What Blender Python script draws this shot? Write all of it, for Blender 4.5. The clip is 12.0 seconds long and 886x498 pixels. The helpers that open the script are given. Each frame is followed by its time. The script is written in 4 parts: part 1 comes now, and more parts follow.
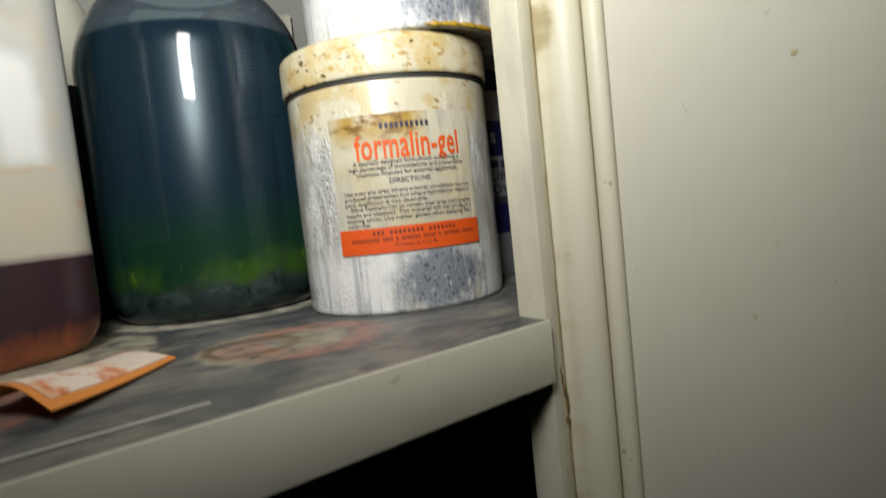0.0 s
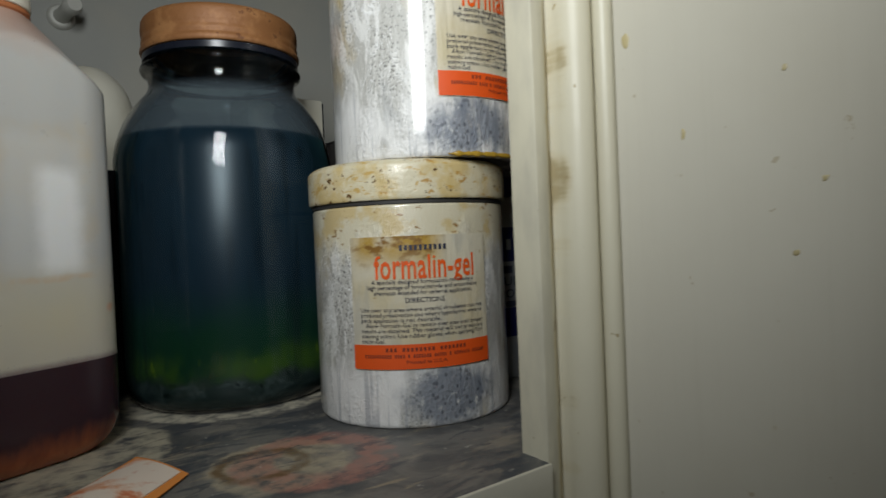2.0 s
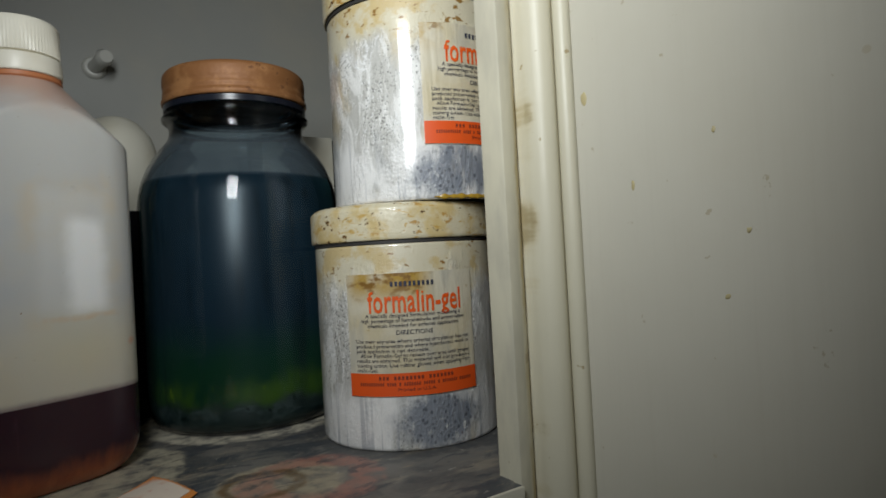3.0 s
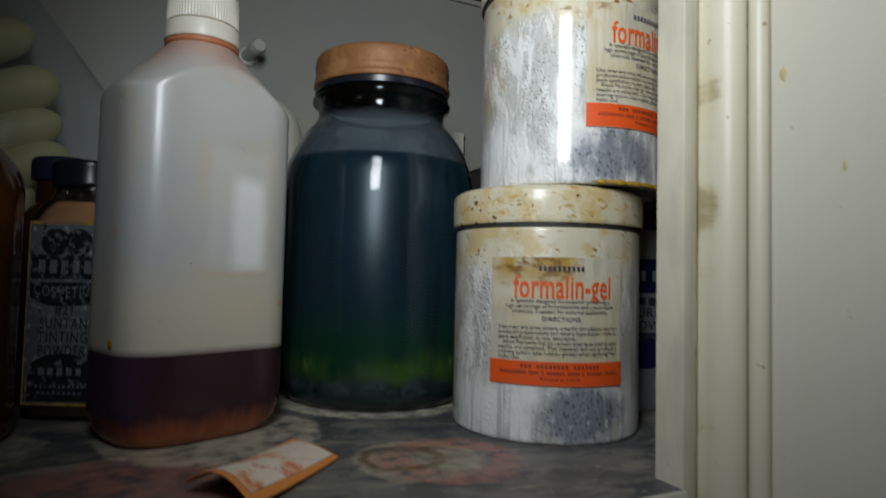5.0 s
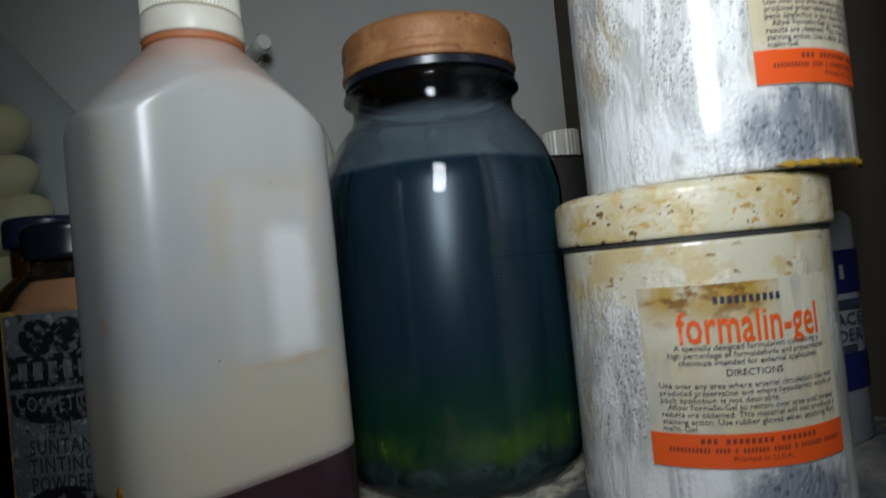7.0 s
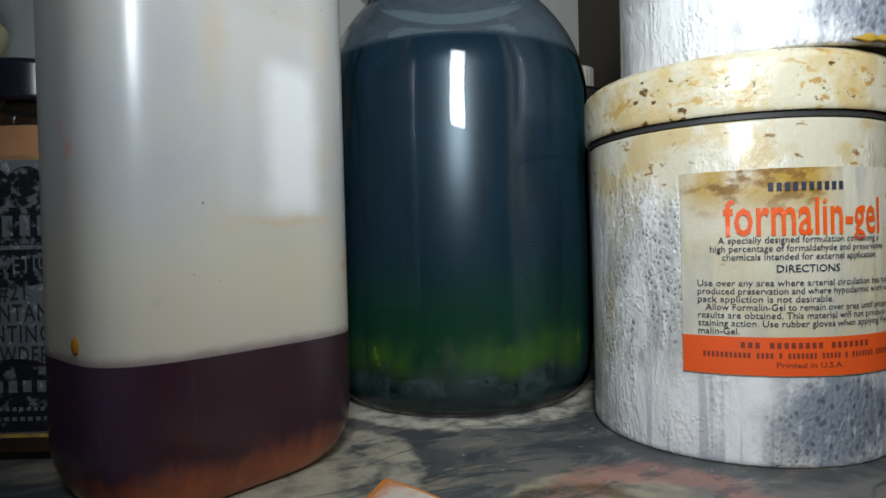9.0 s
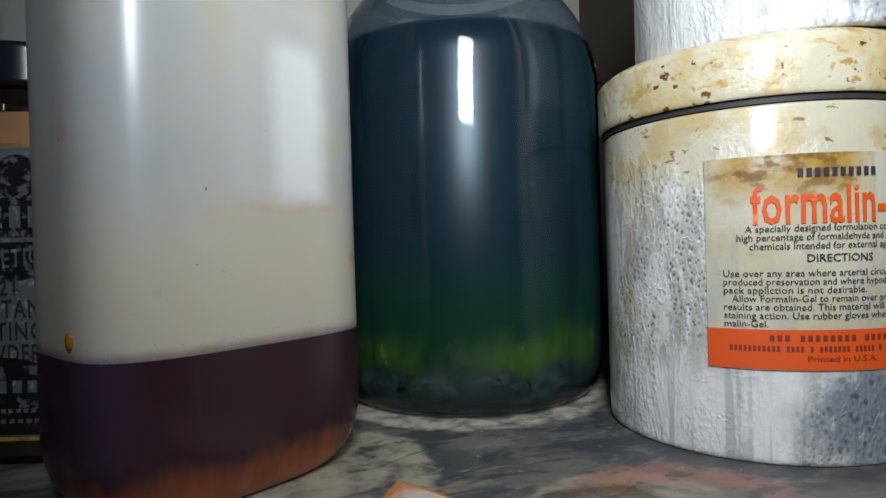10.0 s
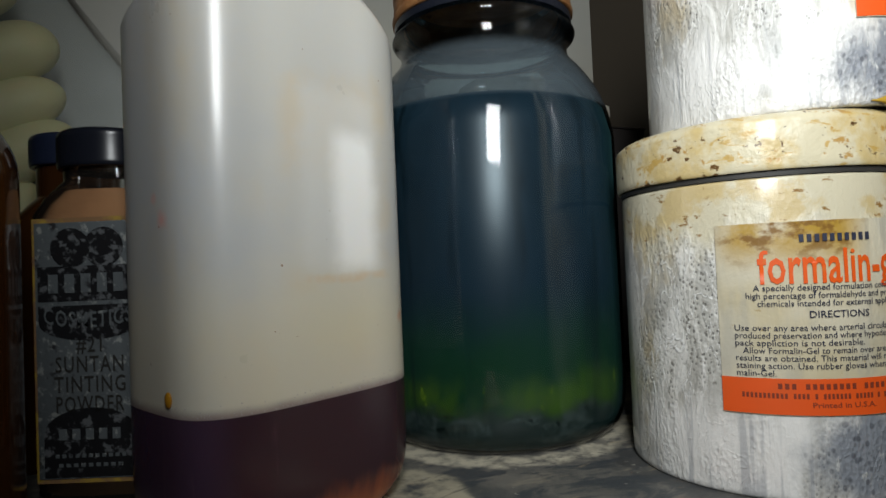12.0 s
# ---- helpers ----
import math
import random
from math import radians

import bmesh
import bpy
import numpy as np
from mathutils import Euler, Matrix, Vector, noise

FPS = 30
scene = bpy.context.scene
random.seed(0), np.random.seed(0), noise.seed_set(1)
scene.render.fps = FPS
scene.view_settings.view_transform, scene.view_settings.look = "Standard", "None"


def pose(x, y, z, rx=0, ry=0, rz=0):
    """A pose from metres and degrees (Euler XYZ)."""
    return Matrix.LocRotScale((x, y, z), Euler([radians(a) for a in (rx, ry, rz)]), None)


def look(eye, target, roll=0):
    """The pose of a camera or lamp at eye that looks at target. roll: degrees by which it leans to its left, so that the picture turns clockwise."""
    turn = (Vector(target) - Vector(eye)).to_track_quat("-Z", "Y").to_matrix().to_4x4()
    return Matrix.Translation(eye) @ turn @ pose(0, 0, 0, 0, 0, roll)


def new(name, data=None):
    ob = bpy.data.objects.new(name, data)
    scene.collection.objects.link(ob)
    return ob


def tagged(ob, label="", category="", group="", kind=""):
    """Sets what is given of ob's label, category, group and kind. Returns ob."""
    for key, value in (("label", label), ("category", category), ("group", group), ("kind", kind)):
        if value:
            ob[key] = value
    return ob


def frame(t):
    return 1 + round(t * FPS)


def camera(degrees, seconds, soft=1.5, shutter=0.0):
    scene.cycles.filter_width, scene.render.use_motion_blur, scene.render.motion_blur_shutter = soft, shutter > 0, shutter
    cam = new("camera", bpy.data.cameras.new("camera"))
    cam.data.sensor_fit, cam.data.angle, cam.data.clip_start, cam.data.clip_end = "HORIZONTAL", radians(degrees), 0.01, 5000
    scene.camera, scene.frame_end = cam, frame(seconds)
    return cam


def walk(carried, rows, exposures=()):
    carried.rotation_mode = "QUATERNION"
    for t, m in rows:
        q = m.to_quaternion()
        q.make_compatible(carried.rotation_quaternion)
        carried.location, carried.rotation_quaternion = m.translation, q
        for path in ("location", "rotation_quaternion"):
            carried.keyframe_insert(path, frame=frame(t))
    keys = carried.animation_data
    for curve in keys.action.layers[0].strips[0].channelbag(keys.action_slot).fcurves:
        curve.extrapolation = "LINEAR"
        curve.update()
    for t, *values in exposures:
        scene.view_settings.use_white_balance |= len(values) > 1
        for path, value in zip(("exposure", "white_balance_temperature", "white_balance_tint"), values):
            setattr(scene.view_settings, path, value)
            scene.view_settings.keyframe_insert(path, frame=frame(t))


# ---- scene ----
cam = camera(72.6, 12.0, 1.5, 0.5)
METRES, EYE, TILT, LEAN, TURN = 0.36, 1.42, 0.0, 0.0, 0.0
ROWS = [
    (0.0, 0.0, 0.0, 0.0, -0.45, -4.24, 6.12),
    (0.5, -0.0096, -0.0016, 0.0631, 0.61, -2.57, 5.74),
    (1.0, -0.0194, -0.0048, 0.0904, 0.47, -0.98, 4.46),
    (1.5, -0.0158, -0.003, 0.0992, 0.3, -0.76, 3.47),
    (2.0, 0.0065, -0.0197, 0.1021, 0.91, -0.9, 2.47),
    (2.5, 0.0647, -0.0523, 0.1436, 2.36, -0.27, 4.2),
    (4.5, 0.0265, -0.0988, 0.0476, 10.68, 1.65, -3.32),
    (5.0, -0.0206, -0.0645, 0.0802, 11.76, 2.73, -1.34),
    (5.5, -0.0365, -0.0266, 0.1306, 13.01, 4.82, -2.03),
    (6.0, -0.0592, 0.0367, 0.1828, 14.6, 4.87, 2.01),
    (6.5, -0.106, 0.1067, 0.1938, 13.22, 2.92, 3.48),
    (7.0, -0.1514, 0.1321, 0.1504, 13.86, 1.16, 5.69),
    (9.0, -0.2006, 0.1883, 0.0595, 12.16, -0.66, 1.51),
    (9.5, -0.2164, 0.2059, 0.0491, 11.25, -0.7, 1.8),
    (10.0, -0.2215, 0.2069, 0.0495, 11.47, -0.31, 1.7),
    (10.5, -0.2168, 0.2015, 0.0551, 11.68, -0.2, 2.19),
    (11.0, -0.2198, 0.1895, 0.0661, 11.75, 0.64, 2.37),
    (11.5, -0.2287, 0.1669, 0.0744, 12.19, 1.13, 2.11),
    (12.0, -0.231, 0.1453, 0.085, 12.63, 1.53, 2.44),
]
walk(cam, [(t, pose(0, 0, EYE, TILT, LEAN, TURN) @ pose(METRES * x, METRES * y, METRES * z, 90 + pitch, roll, yaw)) for t, x, y, z, yaw, pitch, roll in ROWS],
     exposures=[(0.0, -0.08, 6600, 10), (0.5, -0.60, 6450, 10), (1.5, -1.08, 6350, 10), (2.5, -1.24, 6300, 10), (4.5, -1.16, 6150, 10), (5.5, -1.38, 5950, 10),
                (6.5, -1.20, 5850, 10), (7.0, -1.00, 5850, 10), (9.0, -0.38, 5850, 10), (10.5, -0.42, 5950, 10), (12.0, -0.52, 6400, 10)])

# ---- world, lamp, exposure ----
world = bpy.data.worlds.new("room_dark")
scene.world = world
world.use_nodes = True
world.node_tree.nodes["Background"].inputs[0].default_value = (0.55, 0.65, 0.8, 1)
world.node_tree.nodes["Background"].inputs[1].default_value = 0.007


def led(eye, target, watts, width, height, beam):
    """A small rectangular LED lamp."""
    data = bpy.data.lights.new("led_lamp", "AREA")
    data.shape, data.size, data.size_y = "RECTANGLE", width, height
    data.energy, data.color, data.spread = watts, (0.97, 1.0, 0.99), radians(beam)
    ob = new("led_lamp", data)
    ob.matrix_world = look(eye, target)


led((-0.042, 0.005, 1.624), (-0.022, 0.270, 1.564), 0.80, 0.065, 0.165, 113)

# ---- material helpers ----


class Mat:
    """A node material: links textures to a Principled shader."""

    def __init__(self, name, colour=(0.5, 0.5, 0.5), rough=0.5, metal=0.0, spec=0.5):
        self.m = bpy.data.materials.new(name)
        self.m.use_nodes = True
        self.nt = self.m.node_tree
        self.b = self.nt.nodes["Principled BSDF"]
        self.out = self.nt.nodes["Material Output"]
        self.b.inputs["Base Color"].default_value = (*colour, 1)
        self.b.inputs["Roughness"].default_value = rough
        self.b.inputs["Metallic"].default_value = metal
        self.b.inputs["Specular IOR Level"].default_value = spec
        self.tc = self.nt.nodes.new("ShaderNodeTexCoord")
        self.colour = None
        self.base = colour

    def node(self, kind, **props):
        n = self.nt.nodes.new(kind)
        for k, v in props.items():
            if k == "operation":
                n.operation = v
            elif k == "feature":
                n.feature = v
            elif k == "data_type":
                n.data_type = v
            elif k == "blend_type":
                n.blend_type = v
        return n

    def link(self, a, b):
        self.nt.links.new(a, b)

    def coords(self, stretch=(1, 1, 1), shift=(0, 0, 0)):
        mp = self.node("ShaderNodeMapping")
        mp.inputs["Scale"].default_value = stretch
        mp.inputs["Location"].default_value = shift
        info = self.node("ShaderNodeObjectInfo")
        add = self.node("ShaderNodeVectorMath", operation="ADD")
        mul = self.node("ShaderNodeMath", operation="MULTIPLY")
        mul.inputs[1].default_value = 7.3
        self.link(info.outputs["Random"], mul.inputs[0])
        self.link(self.tc.outputs["Object"], add.inputs[0])
        self.link(mul.outputs[0], add.inputs[1])
        self.link(add.outputs[0], mp.inputs[0])
        return mp.outputs[0]

    def noise(self, scale, detail=4, stretch=(1, 1, 1), rough=0.6, distort=0.0):
        n = self.node("ShaderNodeTexNoise")
        n.inputs["Scale"].default_value = scale
        n.inputs["Detail"].default_value = detail
        n.inputs["Roughness"].default_value = rough
        n.inputs["Distortion"].default_value = distort
        self.link(self.coords(stretch), n.inputs["Vector"])
        return n.outputs["Fac"]

    def voronoi(self, scale, stretch=(1, 1, 1), feature="F1"):
        n = self.node("ShaderNodeTexVoronoi", feature=feature)
        n.inputs["Scale"].default_value = scale
        self.link(self.coords(stretch), n.inputs["Vector"])
        return n.outputs["Distance"]

    def ramp(self, fac, lo, hi, invert=False):
        """0 to 1 as fac goes from lo to hi."""
        n = self.node("ShaderNodeMapRange")
        n.interpolation_type = "SMOOTHSTEP"
        n.inputs[1].default_value, n.inputs[2].default_value = lo, hi
        if invert:
            n.inputs[3].default_value, n.inputs[4].default_value = 1.0, 0.0
        self.link(fac, n.inputs[0])
        return n.outputs[0]

    def mul(self, a, b):
        return self.maths("MULTIPLY", a, b)

    def maths(self, op, a, b=None):
        n = self.node("ShaderNodeMath", operation=op)
        for i, x in enumerate((a, b)):
            if x is None:
                continue
            if isinstance(x, (int, float)):
                n.inputs[i].default_value = x
            else:
                self.link(x, n.inputs[i])
        return n.outputs[0]

    def axis(self, which):
        s = self.node("ShaderNodeSeparateXYZ")
        self.link(self.tc.outputs["Object"], s.inputs[0])
        return s.outputs[which]

    def over(self, fac, colour):
        """Lay a colour over what is there, by fac."""
        n = self.node("ShaderNodeMix", data_type="RGBA")
        if isinstance(fac, (int, float)):
            n.inputs[0].default_value = fac
        else:
            self.link(fac, n.inputs[0])
        if self.colour is None:
            n.inputs[6].default_value = (*self.base, 1)
        else:
            self.link(self.colour, n.inputs[6])
        n.inputs[7].default_value = (*colour, 1)
        self.colour = n.outputs[2]
        self.link(self.colour, self.b.inputs["Base Color"])
        return self

    def bump(self, height, distance=0.001, strength=0.5):
        n = self.node("ShaderNodeBump")
        n.inputs["Distance"].default_value = distance
        n.inputs["Strength"].default_value = strength
        self.link(height, n.inputs["Height"])
        old = self.b.inputs["Normal"]
        if old.is_linked:
            self.link(old.links[0].from_socket, n.inputs["Normal"])
        self.link(n.outputs[0], old)
        return self

    def roughness(self, fac, lo, hi):
        n = self.node("ShaderNodeMapRange")
        n.inputs[3].default_value, n.inputs[4].default_value = lo, hi
        self.link(fac, n.inputs[0])
        self.link(n.outputs[0], self.b.inputs["Roughness"])
        return self

    def clear(self, tint, film=0.0, film_colour=(0.4, 0.45, 0.5), ior=1.45, film_fac=None, gloss=0.05):
        """Thin clear glass or film: see-through, glossy by Fresnel, with a film of dust."""
        tr = self.node("ShaderNodeBsdfTransparent")
        tr.inputs[0].default_value = (*tint, 1)
        gl = self.node("ShaderNodeBsdfGlossy")
        gl.inputs["Roughness"].default_value = gloss
        fr = self.node("ShaderNodeFresnel")
        fr.inputs[0].default_value = ior
        df = self.node("ShaderNodeBsdfDiffuse")
        df.inputs[0].default_value = (*film_colour, 1)
        m1 = self.node("ShaderNodeMixShader")
        if film_fac is not None:
            self.link(film_fac, m1.inputs[0])
        else:
            m1.inputs[0].default_value = film
        self.link(tr.outputs[0], m1.inputs[1])
        self.link(df.outputs[0], m1.inputs[2])
        m2 = self.node("ShaderNodeMixShader")
        self.link(fr.outputs[0], m2.inputs[0])
        self.link(m1.outputs[0], m2.inputs[1])
        self.link(gl.outputs[0], m2.inputs[2])
        self.link(m2.outputs[0], self.out.inputs[0])
        return self


# ---- materials ----
def cream_paint(name, colour, grime=0.5, brush=True, crack=False):
    m = Mat(name, colour, 0.42)
    m.over(m.mul(m.ramp(m.noise(9, 5), 0.42, 0.75), 0.35), (0.55, 0.50, 0.38))
    if brush:
        strokes = m.noise(34, 6, (9, 9, 0.30), 0.7)
        m.over(m.mul(m.ramp(strokes, 0.45, 0.8), 0.14), (0.50, 0.46, 0.36))
        m.bump(strokes, 0.0005, 0.22)
    m.over(m.mul(m.ramp(m.noise(160, 3), 0.70, 0.74), grime), (0.35, 0.27, 0.13))
    m.over(m.mul(m.ramp(m.voronoi(26), 0.022, 0.034, True), grime * 0.6), (0.42, 0.32, 0.14))
    if crack:
        # yellow-brown seepage along the joint of the stile
        x = m.maths("ADD", m.axis(0), m.mul(m.maths("SUBTRACT", m.noise(55, 4, (0.2, 0.2, 1)), 0.5), 0.005))
        seep = m.ramp(m.maths("ABSOLUTE", m.maths("SUBTRACT", x, 0.0094)), 0.0006, 0.0024, True)
        m.over(m.mul(m.mul(seep, m.ramp(m.noise(16, 5), 0.38, 0.60)), 0.8), (0.44, 0.34, 0.14))
        m.over(m.mul(m.mul(seep, m.ramp(m.noise(75, 6), 0.62, 0.68)), 0.5), (0.24, 0.14, 0.04))
        crack = m.ramp(m.maths("ABSOLUTE", m.maths("SUBTRACT", x, 0.0106)), 0.0001, 0.0006, True)
        m.over(m.mul(m.mul(crack, m.ramp(m.noise(40, 6, (1, 1, 0.5)), 0.40, 0.52)), 0.5), (0.24, 0.18, 0.08))
        worn = m.mul(m.ramp(m.axis(0), 0.0062, 0.0078, True), m.ramp(m.noise(30, 5, (1, 1, 0.4)), 0.40, 0.62))
        m.over(m.mul(worn, 0.5), (0.36, 0.34, 0.28))
    m.bump(m.noise(45, 3), 0.0012, 0.25)
    m.roughness(m.noise(30, 3), 0.30, 0.55)
    return m.m


PAINT = cream_paint("cream_gloss_paint", (0.62, 0.59, 0.49))
PAINT_EDGE = cream_paint("yellowed_cream_paint", (0.62, 0.58, 0.44), 0.9, True, True)
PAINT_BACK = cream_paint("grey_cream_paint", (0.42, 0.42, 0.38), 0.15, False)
# for boards deep in the cabinet: their shade is put into this dark brown
VOID = Mat("shaded_brown_board", (0.05, 0.038, 0.025), 0.7).m
CHIP = Mat("yellowed_primer", (0.50, 0.42, 0.22), 0.5).m
RESIN = Mat("dark_brown_resin", (0.10, 0.055, 0.012), 0.3)
RESIN.over(RESIN.ramp(RESIN.noise(200, 4), 0.45, 0.6), (0.24, 0.14, 0.03))
RESIN = RESIN.m
CAULK = Mat("pale_caulk", (0.6, 0.58, 0.5), 0.6).m


def shelf_paint():
    m = Mat("worn_grey_shelf_paint", (0.18, 0.17, 0.15), 0.5)
    m.over(m.ramp(m.noise(22, 6, (1, 1, 1), 0.65, 0.8), 0.42, 0.62), (0.085, 0.087, 0.085))
    m.over(m.mul(m.ramp(m.noise(55, 5, (0.5, 1.5, 1)), 0.54, 0.68), 0.65), (0.33, 0.29, 0.22))
    x, y = m.axis(0), m.axis(1)

    def ring(cx, cy, r0, r1, wobble=0.012):
        """Nought to one: how far inside the band r0 to r1 round a place."""
        dx, dy = m.maths("SUBTRACT", x, cx), m.maths("SUBTRACT", y, cy)
        d = m.maths("SQRT", m.maths("ADD", m.mul(dx, dx), m.mul(dy, dy)))
        d = m.maths("ADD", d, m.mul(m.maths("SUBTRACT", m.noise(70, 4), 0.5), wobble))
        inner = m.ramp(d, r0 - 0.002, r0 + 0.002) if r0 > 0 else 1.0
        return m.mul(inner, m.ramp(d, r1 - 0.002, r1 + 0.002, True))

    m.over(m.mul(m.ramp(m.noise(38, 7, (0.5, 1.3, 1), 0.65, 1.2), 0.50, 0.58), 0.8), (0.050, 0.058, 0.068))
    m.over(m.mul(m.ramp(m.noise(85, 6, (0.3, 1.5, 1), 0.7, 0.4), 0.58, 0.66), 0.7), (0.36, 0.29, 0.19))
    for cx, cy, r0, r1, f, col in STAINS_AND_LIGHT:
        m.over(m.mul(ring(cx, cy, r0, r1), m.mul(m.ramp(m.noise(110, 5), 0.28, 0.62), f)), col)
    m.over(m.mul(m.ramp(m.noise(75, 7, (0.5, 1.3, 1), 0.7, 0.8), 0.58, 0.64), 0.65), (0.055, 0.060, 0.068))
    m.over(m.mul(m.ramp(m.noise(240, 4), 0.66, 0.72), 0.7), (0.42, 0.40, 0.34))
    m.bump(m.noise(60, 6), 0.0012, 0.4)
    m.roughness(m.noise(40, 4), 0.32, 0.65)
    return m.m


def to_cab(x, y):
    """World place to the cabinet's own axes."""
    p = CAB.inverted() @ Vector((x, y, 0))
    return p.x, p.y


# ---- plan: the cabinet's own axes run along its front edge and into its depth ----
CAB = pose(0.031, 0.204, 0, 0, 0, 38)
Z = 1.377            # top of the shelf
BACK, TOP = 0.34, 1.713
JAR = (-0.1219, 0.3298)
BOTTLE = (-0.176, 0.2241)
CAN = (-0.0193, 0.2929)
CAN_UPPER = (-0.0075, 0.2948)
STAINS_AND_LIGHT = [  # cabinet x, y, inner and outer radius, strength, colour
    (*to_cab(-0.064, 0.213), 0.0, 0.026, 0.85, (0.42, 0.36, 0.25)),
    (*to_cab(-0.052, 0.217), 0.016, 0.030, 0.7, (0.42, 0.19, 0.14)),
    (*to_cab(-0.071, 0.212), 0.012, 0.017, 0.9, (0.14, 0.08, 0.03)),
    (*to_cab(-0.150, 0.150), 0.0, 0.040, 0.7, (0.40, 0.17, 0.12)),
    (*to_cab(-0.160, 0.222), 0.0, 0.046, 0.85, (0.50, 0.45, 0.33)),
    # pale ring at the glass jar's foot: light passing the jar, painted on
    (*to_cab(*JAR), 0.048, 0.0605, 1.0, (0.62, 0.57, 0.44)),
    (*to_cab(-0.240, 0.165), 0.0, 0.034, 0.7, (0.48, 0.44, 0.34)),
    # dark ring round the foot of the lower gel jar
    (*to_cab(*CAN), 0.040, 0.054, 0.8, (0.06, 0.06, 0.06)),
]
SHELF = shelf_paint()


WET = (0.0463 * math.cos(radians(-66)), 0.0463 * math.sin(radians(-66)))


def jar_plastic():
    m = Mat("crystal_crusted_white_enamel", (0.50, 0.49, 0.45), 0.35)
    z = m.axis(2)
    wob = m.maths("ADD", z, m.mul(m.maths("SUBTRACT", m.noise(75, 5, (1, 1, 0.5)), 0.5), 0.036))
    upper, low = m.ramp(wob, 0.070, 0.084), m.ramp(wob, 0.072, 0.086, True)
    # frost in vertical runs, pores between the crystals, wet blue-grey patches, ochre stain
    runs = m.noise(105, 8, (1, 1, 0.28), 0.66, 0.8)
    fine = m.noise(380, 6, (1, 1, 0.8), 0.7, 0.6)
    pores = m.voronoi(820, (1, 1, 0.75))
    m.over(m.mul(low, m.mul(m.ramp(m.noise(38, 5, (1, 1, 0.6)), 0.48, 0.66), 0.6)), (0.55, 0.44, 0.24))
    m.over(m.mul(low, m.mul(m.ramp(m.noise(24, 5, (1, 1, 0.7)), 0.54, 0.64), 0.45)), (0.25, 0.27, 0.30))
    m.over(m.mul(low, m.mul(m.ramp(runs, 0.46, 0.58), 0.85)), (0.80, 0.79, 0.75))
    grey = m.ramp(m.noise(30, 6, (1, 1, 0.5), 0.65, 0.5), 0.52, 0.64)
    m.over(m.mul(low, m.mul(m.mul(grey, m.ramp(fine, 0.40, 0.62)), 0.5)), (0.30, 0.30, 0.295))
    threads = m.maths("ABSOLUTE", m.maths("SUBTRACT", m.noise(115, 4, (1, 1, 0.5), 0.55, 1.6), 0.5))
    veins = m.mul(m.ramp(threads, 0.004, 0.022, True), m.ramp(m.noise(40, 5), 0.46, 0.58))
    m.over(m.mul(low, m.mul(veins, 0.8)), (0.86, 0.86, 0.84))
    # bands of dark pores between the crystals
    mask = m.mul(m.ramp(m.noise(62, 4, (1, 1, 0.22)), 0.42, 0.54), m.ramp(m.noise(26, 4), 0.38, 0.50))
    speck = m.maths("ADD", pores, m.mul(m.maths("SUBTRACT", m.noise(330, 5), 0.5), 0.75))
    m.over(m.mul(low, m.mul(m.mul(m.ramp(speck, 0.20, 0.34, True), mask), 0.85)), (0.16, 0.155, 0.14))
    m.over(m.mul(low, m.mul(m.ramp(fine, 0.34, 0.42, True), 0.6)), (0.28, 0.27, 0.24))
    foot = m.ramp(wob, 0.018, 0.034, True)
    m.over(m.mul(foot, m.mul(m.ramp(m.noise(42, 5, (1, 1, 0.6)), 0.34, 0.48), 0.92)), (0.86, 0.85, 0.82))
    drips = m.noise(190, 4, (1, 1, 0.05), 0.55, 0.3)
    m.over(m.mul(foot, m.mul(m.ramp(drips, 0.54, 0.63), 0.5)), (0.24, 0.26, 0.30))
    # wet blue-grey crystals where the gel ran under the label
    dx, dy = m.maths("SUBTRACT", m.axis(0), WET[0]), m.maths("SUBTRACT", m.axis(1), WET[1])
    dz = m.mul(m.maths("SUBTRACT", z, 0.013), 1.5)
    d = m.maths("SQRT", m.maths("ADD", m.maths("ADD", m.mul(dx, dx), m.mul(dy, dy)), m.mul(dz, dz)))
    d = m.maths("ADD", d, m.mul(m.maths("SUBTRACT", m.noise(80, 5), 0.5), 0.022))
    wet = m.mul(m.ramp(d, 0.012, 0.026, True), m.ramp(m.noise(60, 6, (1, 1, 0.35)), 0.34, 0.50))
    m.over(m.mul(wet, 0.85), (0.14, 0.165, 0.21))
    m.over(m.mul(wet, m.mul(m.ramp(m.voronoi(420, (1, 1, 0.8)), 0.20, 0.40, True), 0.7)), (0.06, 0.066, 0.085))
    m.over(m.mul(wet, m.ramp(m.noise(260, 5, (1, 1, 0.5)), 0.58, 0.66)), (0.62, 0.62, 0.60))
    # yellowed, mottled enamel near the top
    m.over(m.mul(upper, 0.85), (0.63, 0.57, 0.40))
    m.over(m.mul(upper, m.mul(m.ramp(m.noise(70, 6), 0.48, 0.60), 0.75)), (0.54, 0.40, 0.16))
    m.over(m.mul(upper, m.ramp(m.noise(150, 5, (1, 1, 1.8)), 0.60, 0.65)), (0.26, 0.14, 0.03))
    m.bump(m.mul(low, runs), 0.0014, 0.8)
    m.bump(fine, 0.0005, 0.6)
    m.bump(m.mul(low, veins), 0.0005, 0.5)
    m.bump(m.mul(m.mul(low, mask), pores), 0.0005, 0.6)
    m.roughness(runs, 0.18, 0.46)
    m.b.inputs["Coat Weight"].default_value = 1.0
    m.b.inputs["Coat Roughness"].default_value = 0.12
    return m.m


